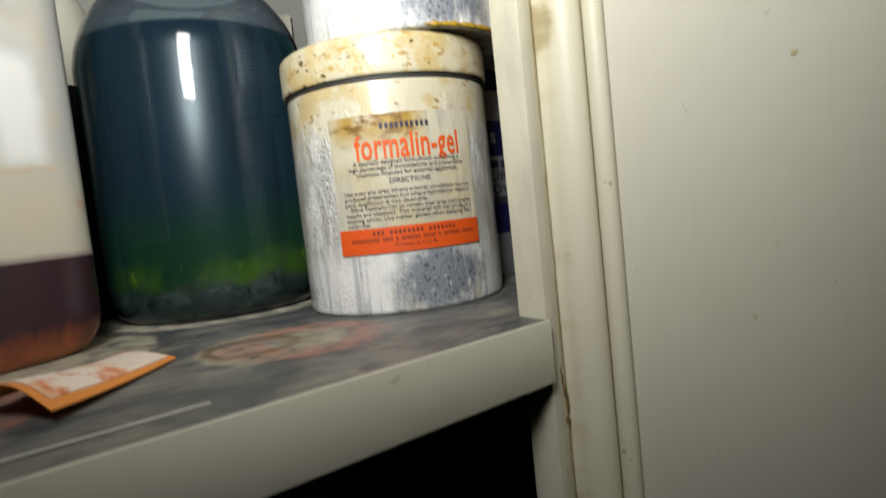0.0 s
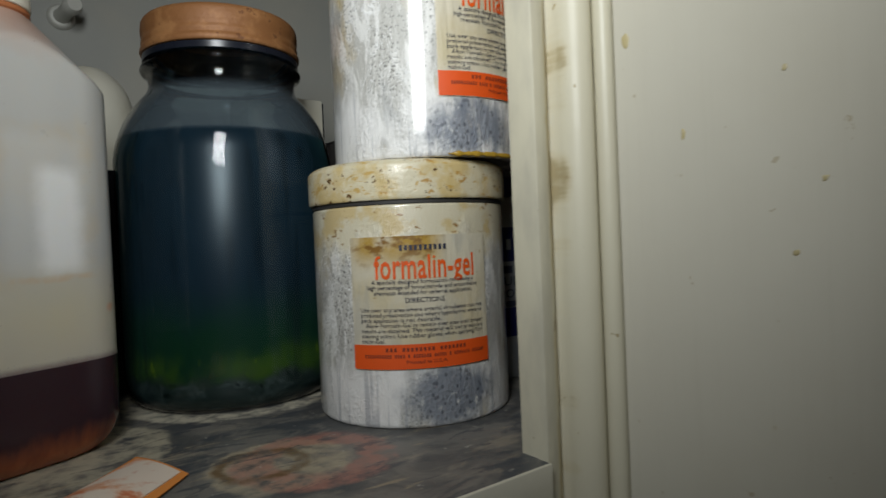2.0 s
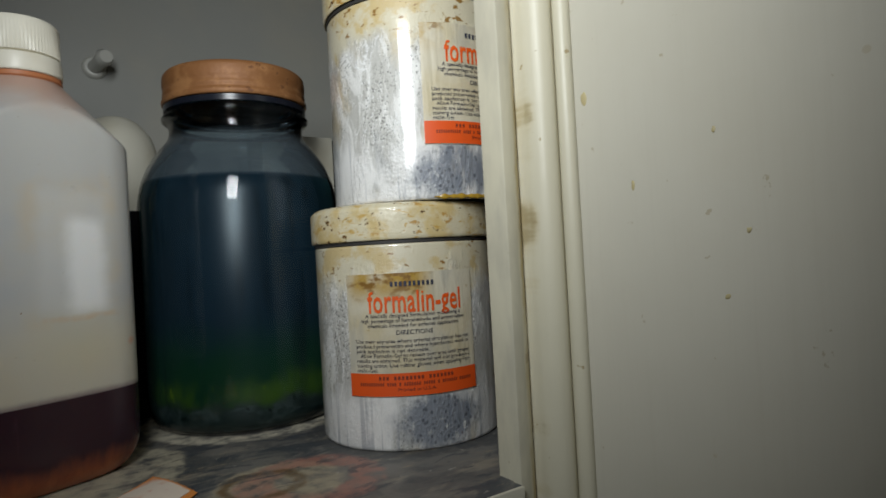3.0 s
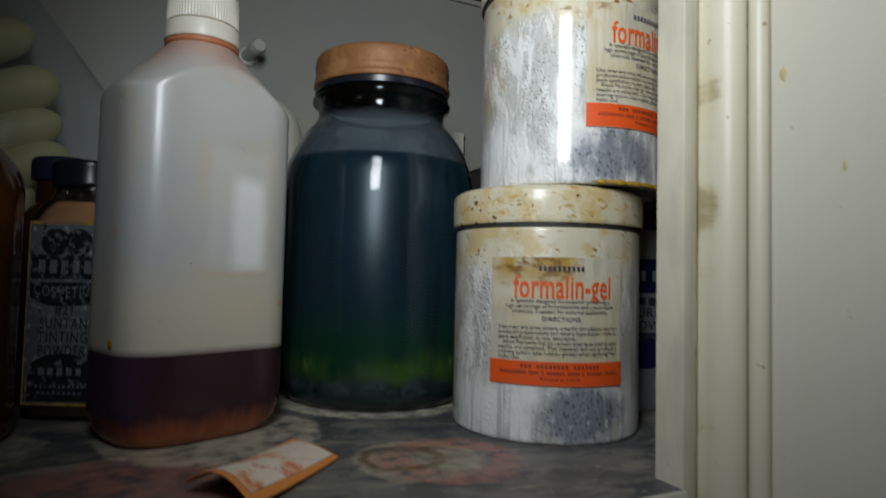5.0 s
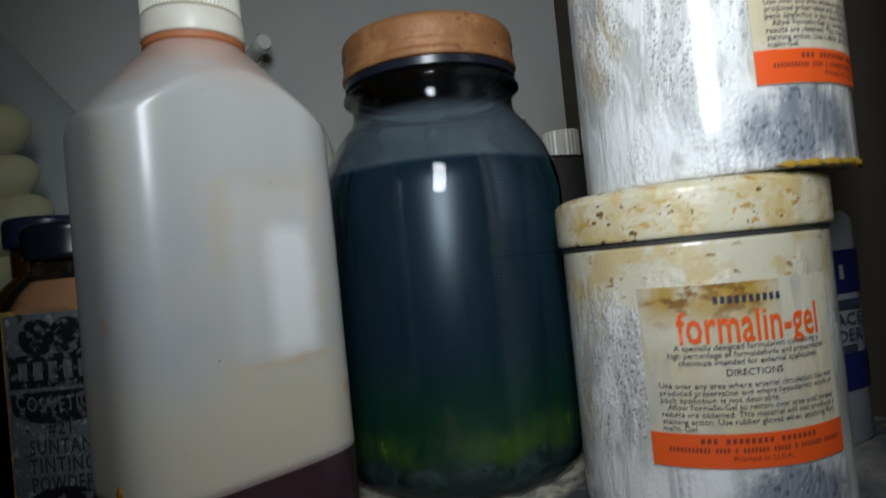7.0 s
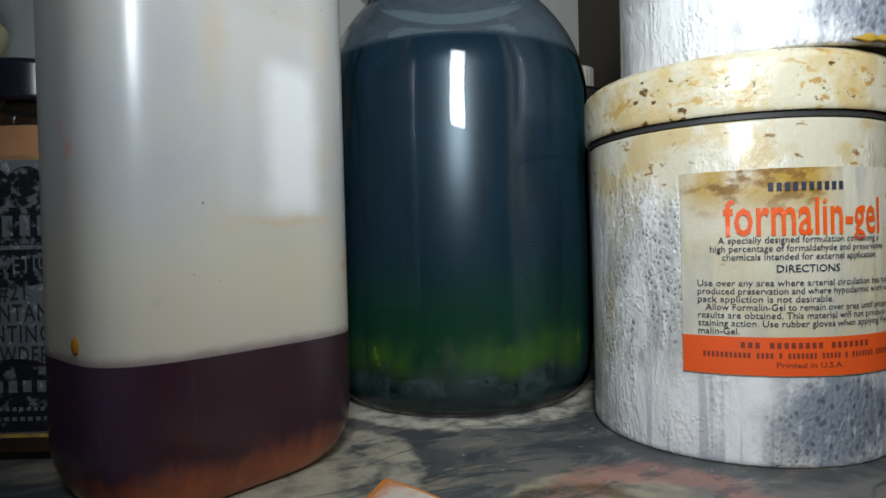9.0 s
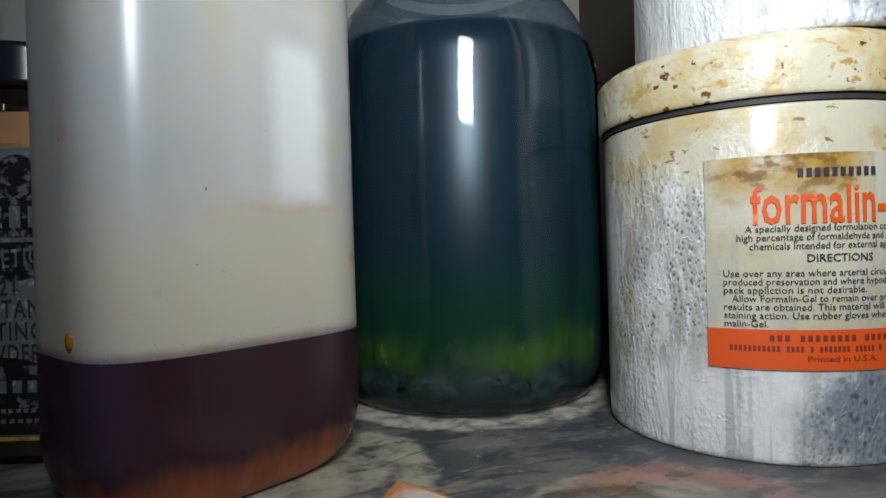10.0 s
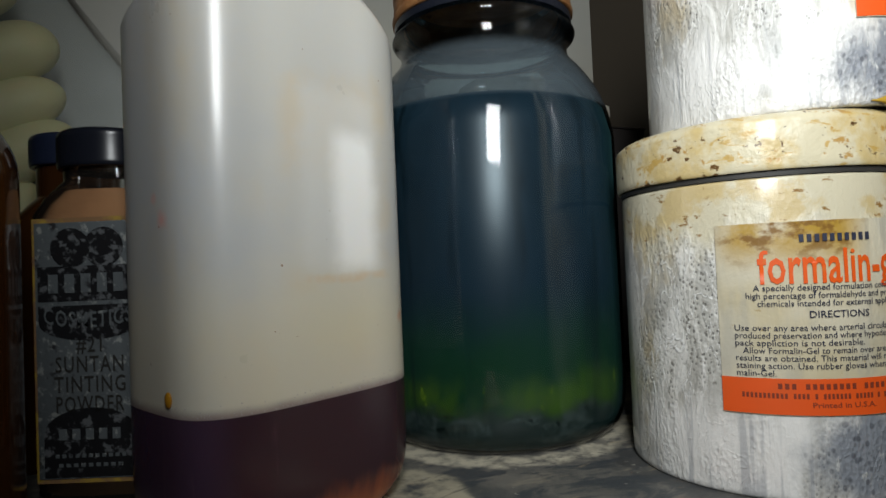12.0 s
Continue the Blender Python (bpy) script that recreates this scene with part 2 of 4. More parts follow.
def lid_enamel():
    m = Mat("rust_spotted_cream_lid", (0.64, 0.58, 0.41), 0.35)
    m.over(m.mul(m.ramp(m.noise(55, 6), 0.47, 0.62), 0.85), (0.56, 0.42, 0.17))
    m.over(m.mul(m.ramp(m.noise(95, 6, (1, 1, 1.6), 0.7), 0.58, 0.63), 0.9), (0.42, 0.23, 0.04))
    m.over(m.mul(m.ramp(m.noise(85, 7, (1, 1, 3.2), 0.7, 0.5), 0.56, 0.62), 0.8), (0.50, 0.31, 0.06))
    m.over(m.ramp(m.noise(150, 5, (1, 1, 1.3)), 0.635, 0.665), (0.12, 0.06, 0.015))
    m.over(m.ramp(m.noise(260, 4, (1, 1, 1.6)), 0.67, 0.70), (0.10, 0.05, 0.015))
    m.bump(m.noise(150, 6), 0.0012, 0.6)
    m.b.inputs["Coat Weight"].default_value = 0.25
    return m.m


CAN_BODY, CAN_LID = jar_plastic(), lid_enamel()
GEL = Mat("dried_yellow_gel", (0.40, 0.25, 0.03), 0.25).m
SEAL = Mat("dark_seam", (0.03, 0.028, 0.025), 0.6).m


def label_paper():
    m = Mat("aged_label_paper", (0.60, 0.55, 0.42), 0.40)
    m.over(m.mul(m.ramp(m.noise(40, 4), 0.42, 0.66), 0.65), (0.52, 0.44, 0.26))
    z = m.axis(2)
    x = m.axis(0)
    stain = m.mul(m.ramp(z, 0.066, 0.078), m.ramp(m.maths("ABSOLUTE", m.maths("ADD", x, 0.003)), 0.024, 0.012))
    m.over(m.mul(stain, m.ramp(m.noise(60, 5), 0.30, 0.56)), (0.42, 0.26, 0.04))
    m.over(m.mul(stain, m.ramp(m.noise(95, 5, (1, 1, 1.5)), 0.54, 0.64)), (0.22, 0.11, 0.02))
    m.over(m.mul(m.ramp(m.noise(55, 5, (1, 1, 0.35)), 0.54, 0.68), 0.5), (0.40, 0.39, 0.34))
    m.over(m.mul(m.ramp(m.noise(260, 4), 0.66, 0.72), 0.6), (0.36, 0.24, 0.08))
    m.bump(m.noise(90, 4, (1, 1, 0.3)), 0.0010, 0.6)
    m.bump(m.noise(330, 4), 0.0004, 0.5)
    m.bump(m.ramp(m.noise(85, 3, (1, 1, 0.10), 0.5), 0.48, 0.66), 0.0005, 0.6)
    return m.m


LABEL = label_paper()
ORANGE = Mat("orange_print", (0.74, 0.090, 0.008), 0.5)
ORANGE.over(ORANGE.mul(ORANGE.ramp(ORANGE.noise(60, 4), 0.5, 0.75), 0.5), (0.55, 0.10, 0.02))
ORANGE = ORANGE.m
INK = Mat("navy_ink", (0.03, 0.035, 0.06), 0.5).m
ORANGE_INK = Mat("orange_lettering", (0.74, 0.095, 0.004), 0.5)
ORANGE_INK.over(ORANGE_INK.mul(ORANGE_INK.ramp(ORANGE_INK.noise(300, 4), 0.56, 0.66), 0.5), (0.58, 0.20, 0.03))
ORANGE_INK = ORANGE_INK.m
BAND_INK = Mat("faded_dark_print", (0.20, 0.035, 0.015), 0.5).m


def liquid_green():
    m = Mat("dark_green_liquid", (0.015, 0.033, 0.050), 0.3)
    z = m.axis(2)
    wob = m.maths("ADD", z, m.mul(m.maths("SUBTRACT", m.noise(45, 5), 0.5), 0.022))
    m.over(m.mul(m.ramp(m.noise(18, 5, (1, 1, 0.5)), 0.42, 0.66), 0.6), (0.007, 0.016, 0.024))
    # green glow and bright spots of refracted light, painted into the lower liquid
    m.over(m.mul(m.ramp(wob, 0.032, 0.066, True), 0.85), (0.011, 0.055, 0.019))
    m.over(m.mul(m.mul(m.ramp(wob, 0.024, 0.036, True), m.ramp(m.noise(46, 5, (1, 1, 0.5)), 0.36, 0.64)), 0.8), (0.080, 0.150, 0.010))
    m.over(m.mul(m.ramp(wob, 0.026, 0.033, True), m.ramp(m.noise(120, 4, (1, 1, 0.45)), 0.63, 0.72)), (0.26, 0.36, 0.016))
    bed = m.ramp(wob, 0.014, 0.021, True)
    m.over(bed, (0.030, 0.044, 0.036))
    m.over(m.mul(bed, m.ramp(m.noise(75, 7, (1, 1, 1.2), 0.7, 0.5), 0.44, 0.62)), (0.090, 0.110, 0.098))
    m.over(m.mul(bed, m.ramp(m.noise(160, 5), 0.58, 0.66)), (0.008, 0.014, 0.010))
    m.over(m.mul(m.ramp(m.noise(110, 4, (1, 1, 0.07)), 0.54, 0.68), 0.5), (0.004, 0.009, 0.013))
    m.over(m.mul(m.ramp(m.noise(600, 2), 0.735, 0.75), 0.5), (0.12, 0.15, 0.16))
    # thin dried runs of film high on the wall
    drips = m.mul(m.ramp(m.noise(90, 7, (1, 1, 0.16), 0.7, 0.4), 0.55, 0.62), m.ramp(wob, 0.085, 0.120))
    m.over(m.mul(drips, 0.7), (0.003, 0.006, 0.009))
    m.b.inputs["Sheen Weight"].default_value = 0.12
    m.b.inputs["Sheen Roughness"].default_value = 0.5
    m.b.inputs["Sheen Tint"].default_value = (0.11, 0.32, 0.30, 1)
    return m.m


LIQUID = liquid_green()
JAR_GLASS = Mat("dusty_tinted_jar_glass", (0.8, 0.9, 0.95))
haze = JAR_GLASS.mul(JAR_GLASS.ramp(JAR_GLASS.axis(2), 0.1365, 0.1395), JAR_GLASS.ramp(JAR_GLASS.axis(2), 0.160, 0.167, True))
grain = JAR_GLASS.ramp(JAR_GLASS.noise(420, 3), -0.9, 1.0)
dust = JAR_GLASS.mul(grain, JAR_GLASS.maths("ADD", JAR_GLASS.mul(JAR_GLASS.ramp(JAR_GLASS.noise(26, 6, (1, 1, 0.3)), 0.44, 0.72), 0.07), JAR_GLASS.mul(haze, 0.50)))
JAR_GLASS = JAR_GLASS.clear((0.58, 0.68, 0.72), film_fac=dust, film_colour=(0.11, 0.14, 0.16)).m
RUST = Mat("rusted_lid_band", (0.30, 0.13, 0.045), 0.55, 0.15)
RUST.over(RUST.ramp(RUST.noise(90, 6), 0.45, 0.65), (0.42, 0.20, 0.075))
RUST.over(RUST.mul(RUST.ramp(RUST.noise(180, 5), 0.6, 0.7), 0.8), (0.14, 0.05, 0.02))
RUST.bump(RUST.noise(300, 5), 0.0006, 0.6)
RUST = RUST.m


def milky():
    m = Mat("milky_bottle_plastic", (0.50, 0.495, 0.47), 0.22)
    x, y, z = m.axis(0), m.axis(1), m.axis(2)
    wob = m.maths("ADD", z, m.mul(m.maths("SUBTRACT", m.noise(30, 4), 0.5), 0.03))
    m.over(m.mul(m.ramp(m.noise(16, 3), 0.42, 0.66), 0.5), (0.40, 0.43, 0.47))
    m.over(m.mul(m.ramp(m.noise(22, 4, (1, 1, 0.5)), 0.50, 0.72), 0.55), (0.58, 0.48, 0.30))
    m.over(m.mul(m.ramp(wob, 0.055, 0.085, True), 0.65), (0.60, 0.55, 0.42))
    m.over(m.mul(m.ramp(wob, 0.150, 0.178), 0.75), (0.50, 0.27, 0.18))
    m.over(m.ramp(m.noise(420, 2), 0.755, 0.77), (0.22, 0.13, 0.07))

    def blot(px, py, pz, r0, r1, strength, colour):
        d = None
        for c, p in ((x, px), (y, py), (z, pz)):
            e = m.maths("SUBTRACT", c, p)
            d = m.mul(e, e) if d is None else m.maths("ADD", d, m.mul(e, e))
        d = m.maths("ADD", m.maths("SQRT", d), m.mul(m.maths("SUBTRACT", m.noise(160, 5), 0.5), 0.006))
        m.over(m.mul(m.ramp(d, r0, r1, True), strength), colour)

    blot(-0.0378, -0.0095, 0.0880, 0.0004, 0.0034, 0.6, (0.70, 0.26, 0.22))
    blot(-0.0378, -0.0050, 0.0935, 0.0002, 0.0022, 0.5, (0.70, 0.30, 0.26))
    blot(0.0300, -0.0240, 0.0580, 0.0002, 0.0030, 0.6, (0.62, 0.26, 0.12))
    tide = m.maths("ADD", z, m.mul(m.maths("SUBTRACT", m.noise(110, 4), 0.5), 0.0016))
    m.over(m.mul(m.ramp(tide, 0.0380, 0.0412, True), 0.75), (0.16, 0.10, 0.11))
    # a peeled label's pale, ochre-rimmed trace on the wide face, with a reflection painted in
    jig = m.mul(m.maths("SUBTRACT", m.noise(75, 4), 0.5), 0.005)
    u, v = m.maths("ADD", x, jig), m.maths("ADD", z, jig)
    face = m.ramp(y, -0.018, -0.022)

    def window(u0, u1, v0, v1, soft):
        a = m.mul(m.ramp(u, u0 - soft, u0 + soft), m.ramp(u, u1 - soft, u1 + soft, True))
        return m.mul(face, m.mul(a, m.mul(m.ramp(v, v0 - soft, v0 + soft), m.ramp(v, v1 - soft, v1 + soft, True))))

    rim = window(-0.0135, 0.0250, 0.0690, 0.1300, 0.0040)
    m.over(m.mul(rim, m.mul(m.ramp(m.noise(40, 5), 0.36, 0.62), 0.45)), (0.58, 0.45, 0.26))
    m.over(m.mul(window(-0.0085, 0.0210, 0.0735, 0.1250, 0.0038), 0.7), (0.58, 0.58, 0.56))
    # near-white glare in the middle of the patch, put into the base colour
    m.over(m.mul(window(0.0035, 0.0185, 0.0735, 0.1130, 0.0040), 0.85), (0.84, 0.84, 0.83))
    line = m.mul(m.ramp(v, 0.0695, 0.0710), m.ramp(v, 0.0715, 0.0735, True))
    m.over(m.mul(m.mul(line, window(-0.0090, 0.0230, 0.0600, 0.0800, 0.003)), m.mul(m.ramp(m.noise(70, 4), 0.36, 0.62), 0.55)), (0.58, 0.37, 0.18))
    m.over(m.mul(window(-0.010, 0.026, 0.0480, 0.0710, 0.012), 0.35), (0.60, 0.54, 0.34))
    m.b.inputs["Subsurface Weight"].default_value = 0.3
    m.b.inputs["Subsurface Radius"].default_value = (0.012, 0.010, 0.008)
    m.b.inputs["Subsurface Scale"].default_value = 0.5
    m.bump(m.noise(40, 3, (1, 1, 0.4)), 0.0006, 0.3)
    m.roughness(m.noise(60, 4), 0.22, 0.40)
    m.b.inputs["Coat Weight"].default_value = 0.5
    m.b.inputs["Coat Roughness"].default_value = 0.20
    return m.m


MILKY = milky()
PURPLE = Mat("plum_liquid_behind_plastic", (0.034, 0.014, 0.021), 0.26)
zz = PURPLE.maths("ADD", PURPLE.axis(2), PURPLE.mul(PURPLE.maths("SUBTRACT", PURPLE.noise(90, 4, (1, 1, 0.3)), 0.5), 0.016))
PURPLE.over(PURPLE.ramp(zz, 0.015, 0.005), (0.26, 0.070, 0.030))
PURPLE.over(PURPLE.mul(PURPLE.ramp(zz, 0.007, 0.002), 0.6), (0.46, 0.15, 0.055))
# lilac of scattered light on the narrow face, laid in as colour
PURPLE.over(PURPLE.mul(PURPLE.ramp(PURPLE.axis(0), -0.026, -0.036), PURPLE.mul(PURPLE.ramp(zz, 0.010, 0.018), 0.6)), (0.060, 0.036, 0.070))
PURPLE.over(PURPLE.mul(PURPLE.ramp(PURPLE.noise(120, 3, (1, 1, 0.15)), 0.6, 0.75), 0.25), (0.20, 0.10, 0.14))
PURPLE.b.inputs["Subsurface Weight"].default_value = 0.2
PURPLE.b.inputs["Subsurface Scale"].default_value = 0.004
PURPLE = PURPLE.m
FROTH = Mat("pale_froth", (0.36, 0.33, 0.31), 0.35).m
CAP_WHITE = Mat("white_cap_plastic", (0.78, 0.74, 0.62), 0.35)
CAP_WHITE.over(CAP_WHITE.mul(CAP_WHITE.ramp(CAP_WHITE.noise(60, 4), 0.5, 0.75), 0.35), (0.60, 0.52, 0.38))
CAP_WHITE = CAP_WHITE.m
RESIDUE = Mat("orange_residue", (0.45, 0.16, 0.06), 0.5).m
DROP = Mat("amber_drip", (0.30, 0.14, 0.01), 0.15).m
CARAMEL = Mat("copper_tan_powder", (0.50, 0.26, 0.12), 0.7)
CARAMEL.over(CARAMEL.mul(CARAMEL.ramp(CARAMEL.noise(50, 5), 0.4, 0.7), 0.6), (0.30, 0.14, 0.06))
CARAMEL = CARAMEL.m
CLEAR = Mat("clear_bottle_glass").clear((0.92, 0.92, 0.90), 0.03, (0.4, 0.35, 0.3)).m
BLACK_PLASTIC = Mat("black_cap_plastic", (0.012, 0.014, 0.022), 0.25).m
BLUE_BLACK = Mat("blue_black_cap_plastic", (0.020, 0.028, 0.060), 0.3).m
FOIL = Mat("tarnished_silver_foil", (0.16, 0.18, 0.19), 0.36, 0.2)
FOIL.over(FOIL.ramp(FOIL.noise(150, 5), 0.56, 0.66), (0.05, 0.05, 0.055))
FOIL.over(FOIL.mul(FOIL.ramp(FOIL.noise(240, 4), 0.62, 0.70), 0.7), (0.55, 0.56, 0.52))
FOIL.over(FOIL.mul(FOIL.ramp(FOIL.noise(430, 5, (1, 1, 0.8), 0.7), 0.56, 0.66), 0.8), (0.46, 0.48, 0.46))
FOIL.bump(FOIL.noise(220, 5), 0.0006, 0.6)
FOIL = FOIL.m
BLACK_INK = Mat("black_print", (0.012, 0.012, 0.014), 0.45)
BLACK_INK.over(BLACK_INK.mul(BLACK_INK.ramp(BLACK_INK.noise(300, 5), 0.52, 0.62), 0.8), (0.17, 0.18, 0.19))
BLACK_INK = BLACK_INK.m
YELLOW = Mat("yellowed_glue", (0.50, 0.33, 0.05), 0.6)
YELLOW.over(YELLOW.ramp(YELLOW.noise(90, 4), 0.42, 0.55), (0.30, 0.17, 0.08))
YELLOW = YELLOW.m
AMBER = Mat("amber_glass", (0.05, 0.018, 0.005), 0.08)
AMBER.over(AMBER.ramp(AMBER.noise(14, 3), 0.45, 0.7), (0.11, 0.04, 0.008))
AMBER = AMBER.m
LATEX = Mat("cream_latex", (0.60, 0.56, 0.29), 0.55)
LATEX.over(LATEX.mul(LATEX.ramp(LATEX.noise(25, 4), 0.45, 0.7), 0.6), (0.52, 0.44, 0.16))
LATEX.b.inputs["Subsurface Weight"].default_value = 0.2
LATEX.b.inputs["Subsurface Scale"].default_value = 0.006
LATEX = LATEX.m
FILM = Mat("clear_bag_film").clear((0.90, 0.92, 0.92), 0.12, (0.45, 0.50, 0.52), ior=1.18, gloss=0.25).m
RED_PRINT = Mat("faded_red_print", (0.45, 0.12, 0.10), 0.6).m
PAPER = Mat("orange_edged_paper", (0.78, 0.66, 0.55), 0.7)
PAPER.over(PAPER.ramp(PAPER.noise(55, 5), 0.46, 0.62), (0.72, 0.34, 0.18))
PAPER.over(PAPER.mul(PAPER.ramp(PAPER.noise(110, 5), 0.56, 0.66), 0.8), (0.62, 0.16, 0.06))
PAPER = PAPER.m
PAPER_EDGE = Mat("orange_paper_border", (0.72, 0.26, 0.05), 0.7).m
BLUE = Mat("navy_blue_print", (0.010, 0.012, 0.075), 0.45).m
DARK_CARD = Mat("dark_brown_card", (0.035, 0.03, 0.028), 0.6).m
# container white, like its BLUE, is darkened to carry the shade behind the jars
WHITE_CARD = Mat("white_container_in_shade", (0.22, 0.23, 0.24), 0.5).m
PALE = Mat("pale_jug_plastic", (0.66, 0.63, 0.52), 0.45)
PALE.over(PALE.mul(PALE.ramp(PALE.noise(30, 3), 0.45, 0.7), 0.5), (0.55, 0.50, 0.36))
PALE = PALE.m
DARK_LIQUID = Mat("black_liquid", (0.008, 0.008, 0.01), 0.2).m
YELLOW_LIQUID = Mat("yellow_liquid", (0.30, 0.22, 0.02), 0.2).m
HOOK_WHITE = Mat("white_painted_hook", (0.70, 0.69, 0.62), 0.4).m
WALL = cream_paint("room_wall_paint", (0.30, 0.29, 0.26), 0.2, False)
FLOOR = Mat("dark_floor", (0.10, 0.09, 0.08), 0.6)
FLOOR.over(FLOOR.ramp(FLOOR.noise(6, 5), 0.4, 0.7), (0.06, 0.055, 0.05))
FLOOR = FLOOR.m


# ---- building helpers ----
def mesh_from(name, bm, material):
    me = bpy.data.meshes.new(name)
    bmesh.ops.recalc_face_normals(bm, faces=bm.faces[:])
    bm.to_mesh(me)
    bm.free()
    me.materials.append(material)
    return me


def part(name, bm, material, parent=None, label="", at=None, smooth=True):
    """One mesh object, under a thing or a part."""
    me = mesh_from(name, bm, material)
    if smooth:
        me.shade_smooth()
        me.set_sharp_from_angle(angle=radians(38))
    ob = new(name, me)
    if parent is not None:
        ob.parent = parent
    if at is not None:
        ob.matrix_basis = at
    if label:
        tagged(ob, label)
    return ob


def thing(name, m, label, category, group="", kind=""):
    ob = new(name)
    ob.empty_display_size = 0.02
    ob.matrix_world = m
    return tagged(ob, label, category, group, kind)


def lathe(profile, steps=64, bm=None, ribs=None):
    """Spin a profile of (radius, height) round z. Radius nought closes to a point. ribs: from height, to height, depth."""
    bm = bm or bmesh.new()
    rings = []
    for r, z in profile:
        if r <= 1e-6:
            rings.append([bm.verts.new((0, 0, z))])
        else:
            dip = ribs[2] if ribs and ribs[0] <= z <= ribs[1] else 0.0
            rings.append([bm.verts.new(((r - dip * (i % 2)) * math.cos(2 * math.pi * i / steps), (r - dip * (i % 2)) * math.sin(2 * math.pi * i / steps), z)) for i in range(steps)])
    for a, b in zip(rings, rings[1:]):
        for i in range(steps):
            j = (i + 1) % steps
            if len(a) == 1 and len(b) > 1:
                bm.faces.new((a[0], b[i], b[j]))
            elif len(b) == 1 and len(a) > 1:
                bm.faces.new((a[i], a[j], b[0]))
            elif len(a) > 1:
                bm.faces.new((a[i], a[j], b[j], b[i]))
    return bm


def rounded(points, radius=0.002, n=4):
    """Round the inner corners of a profile."""
    out = [points[0]]
    for a, b, c in zip(points, points[1:], points[2:]):
        a, b, c = Vector(a), Vector(b), Vector(c)
        ra = min(radius, (a - b).length * 0.45)
        rc = min(radius, (c - b).length * 0.45)
        p, q = b + (a - b).normalized() * ra, b + (c - b).normalized() * rc
        for k in range(n + 1):
            s = k / n
            v = p * (1 - s) ** 2 + b * 2 * s * (1 - s) + q * s * s
            out.append((v.x, v.y))
    out.append(points[-1])
    return out


def box(x0, x1, y0, y1, z0, z1, bevel=0.0, bm=None, segments=2):
    bm = bm or bmesh.new()
    r = bmesh.ops.create_cube(bm, size=1.0, matrix=Matrix.LocRotScale(((x0 + x1) / 2, (y0 + y1) / 2, (z0 + z1) / 2), None, (x1 - x0, y1 - y0, z1 - z0)))
    if bevel:
        es = list({e for v in r["verts"] for e in v.link_edges})
        bmesh.ops.bevel(bm, geom=es, offset=bevel, segments=segments, affect="EDGES", profile=0.5)
    return bm


def prism(outline, z0, z1, bm=None):
    """A closed outline in plan, drawn up from z0 to z1."""
    bm = bm or bmesh.new()
    lo = [bm.verts.new((x, y, z0)) for x, y in outline]
    hi = [bm.verts.new((x, y, z1)) for x, y in outline]
    n = len(outline)
    for i in range(n):
        j = (i + 1) % n
        bm.faces.new((lo[i], lo[j], hi[j], hi[i]))
    bm.faces.new(lo[::-1])
    bm.faces.new(hi)
    return bm


def bent_patch(r, a0, a1, z0, z1, thick=0.0003, steps=32, edge=0.0, rows=6):
    """A sheet of paper wrapped on a drum of radius r, from angle a0 to a1 (radians)."""
    bm = bmesh.new()
    grid = []
    for k in range(2):
        layer = []
        for j in range(rows + 1):
            row = []
            for i in range(steps + 1):
                s, t = i / steps, j / rows
                a = a0 + (a1 - a0) * s
                rr = r + thick * k + edge * noise.noise((s * 5, t * 3, 1.7))
                row.append(bm.verts.new((rr * math.cos(a), rr * math.sin(a), z0 + (z1 - z0) * t)))
            layer.append(row)
        grid.append(layer)
    for j in range(rows):
        for i in range(steps):
            for k in range(2):
                g = grid[k]
                bm.faces.new((g[j][i], g[j][i + 1], g[j + 1][i + 1], g[j + 1][i]))
    for i in range(steps):
        for j in (0, rows):
            bm.faces.new((grid[0][j][i], grid[0][j][i + 1], grid[1][j][i + 1], grid[1][j][i]))
    for j in range(rows):
        for i in (0, steps):
            bm.faces.new((grid[0][j][i], grid[0][j + 1][i], grid[1][j + 1][i], grid[1][j][i]))
    return bm


def text_bmesh(words, height, width, bold=0.0, spacing=1.0):
    """Flat lettering in x and y, centred on nought, as high and as wide as asked."""
    cu = bpy.data.curves.new("lettering", "FONT")
    cu.body = words
    cu.resolution_u = 2
    cu.offset = bold
    cu.space_character = spacing
    tmp = new("lettering", cu)
    me = bpy.data.meshes.new_from_object(tmp)
    bpy.data.objects.remove(tmp)
    bpy.data.curves.remove(cu)
    bm = bmesh.new()
    bm.from_mesh(me)
    bpy.data.meshes.remove(me)
    xs = [v.co.x for v in bm.verts]
    mid, span = (max(xs) + min(xs)) / 2, max(xs) - min(xs)
    for v in bm.verts:
        v.co = Vector(((v.co.x - mid) * width / span, (v.co.y - 0.25) * height / 0.7, 0))
    return bm


def tall_bmesh(words, height, width, bold):
    """Poster lettering: tall small letters, short ascenders and tails."""
    bm = text_bmesh(words, 1.0, width, bold, 1.04)
    base, top = -0.25 / 0.7, 0.25 / 0.7
    for v in bm.verts:
        y = v.co.y
        y = (y - base) * 0.55 if y < base else (y - base) * 1.22 if y < top else (top - base) * 1.22 + (y - top) * 0.70
        v.co.y = (y - 0.55) * height
    return bm


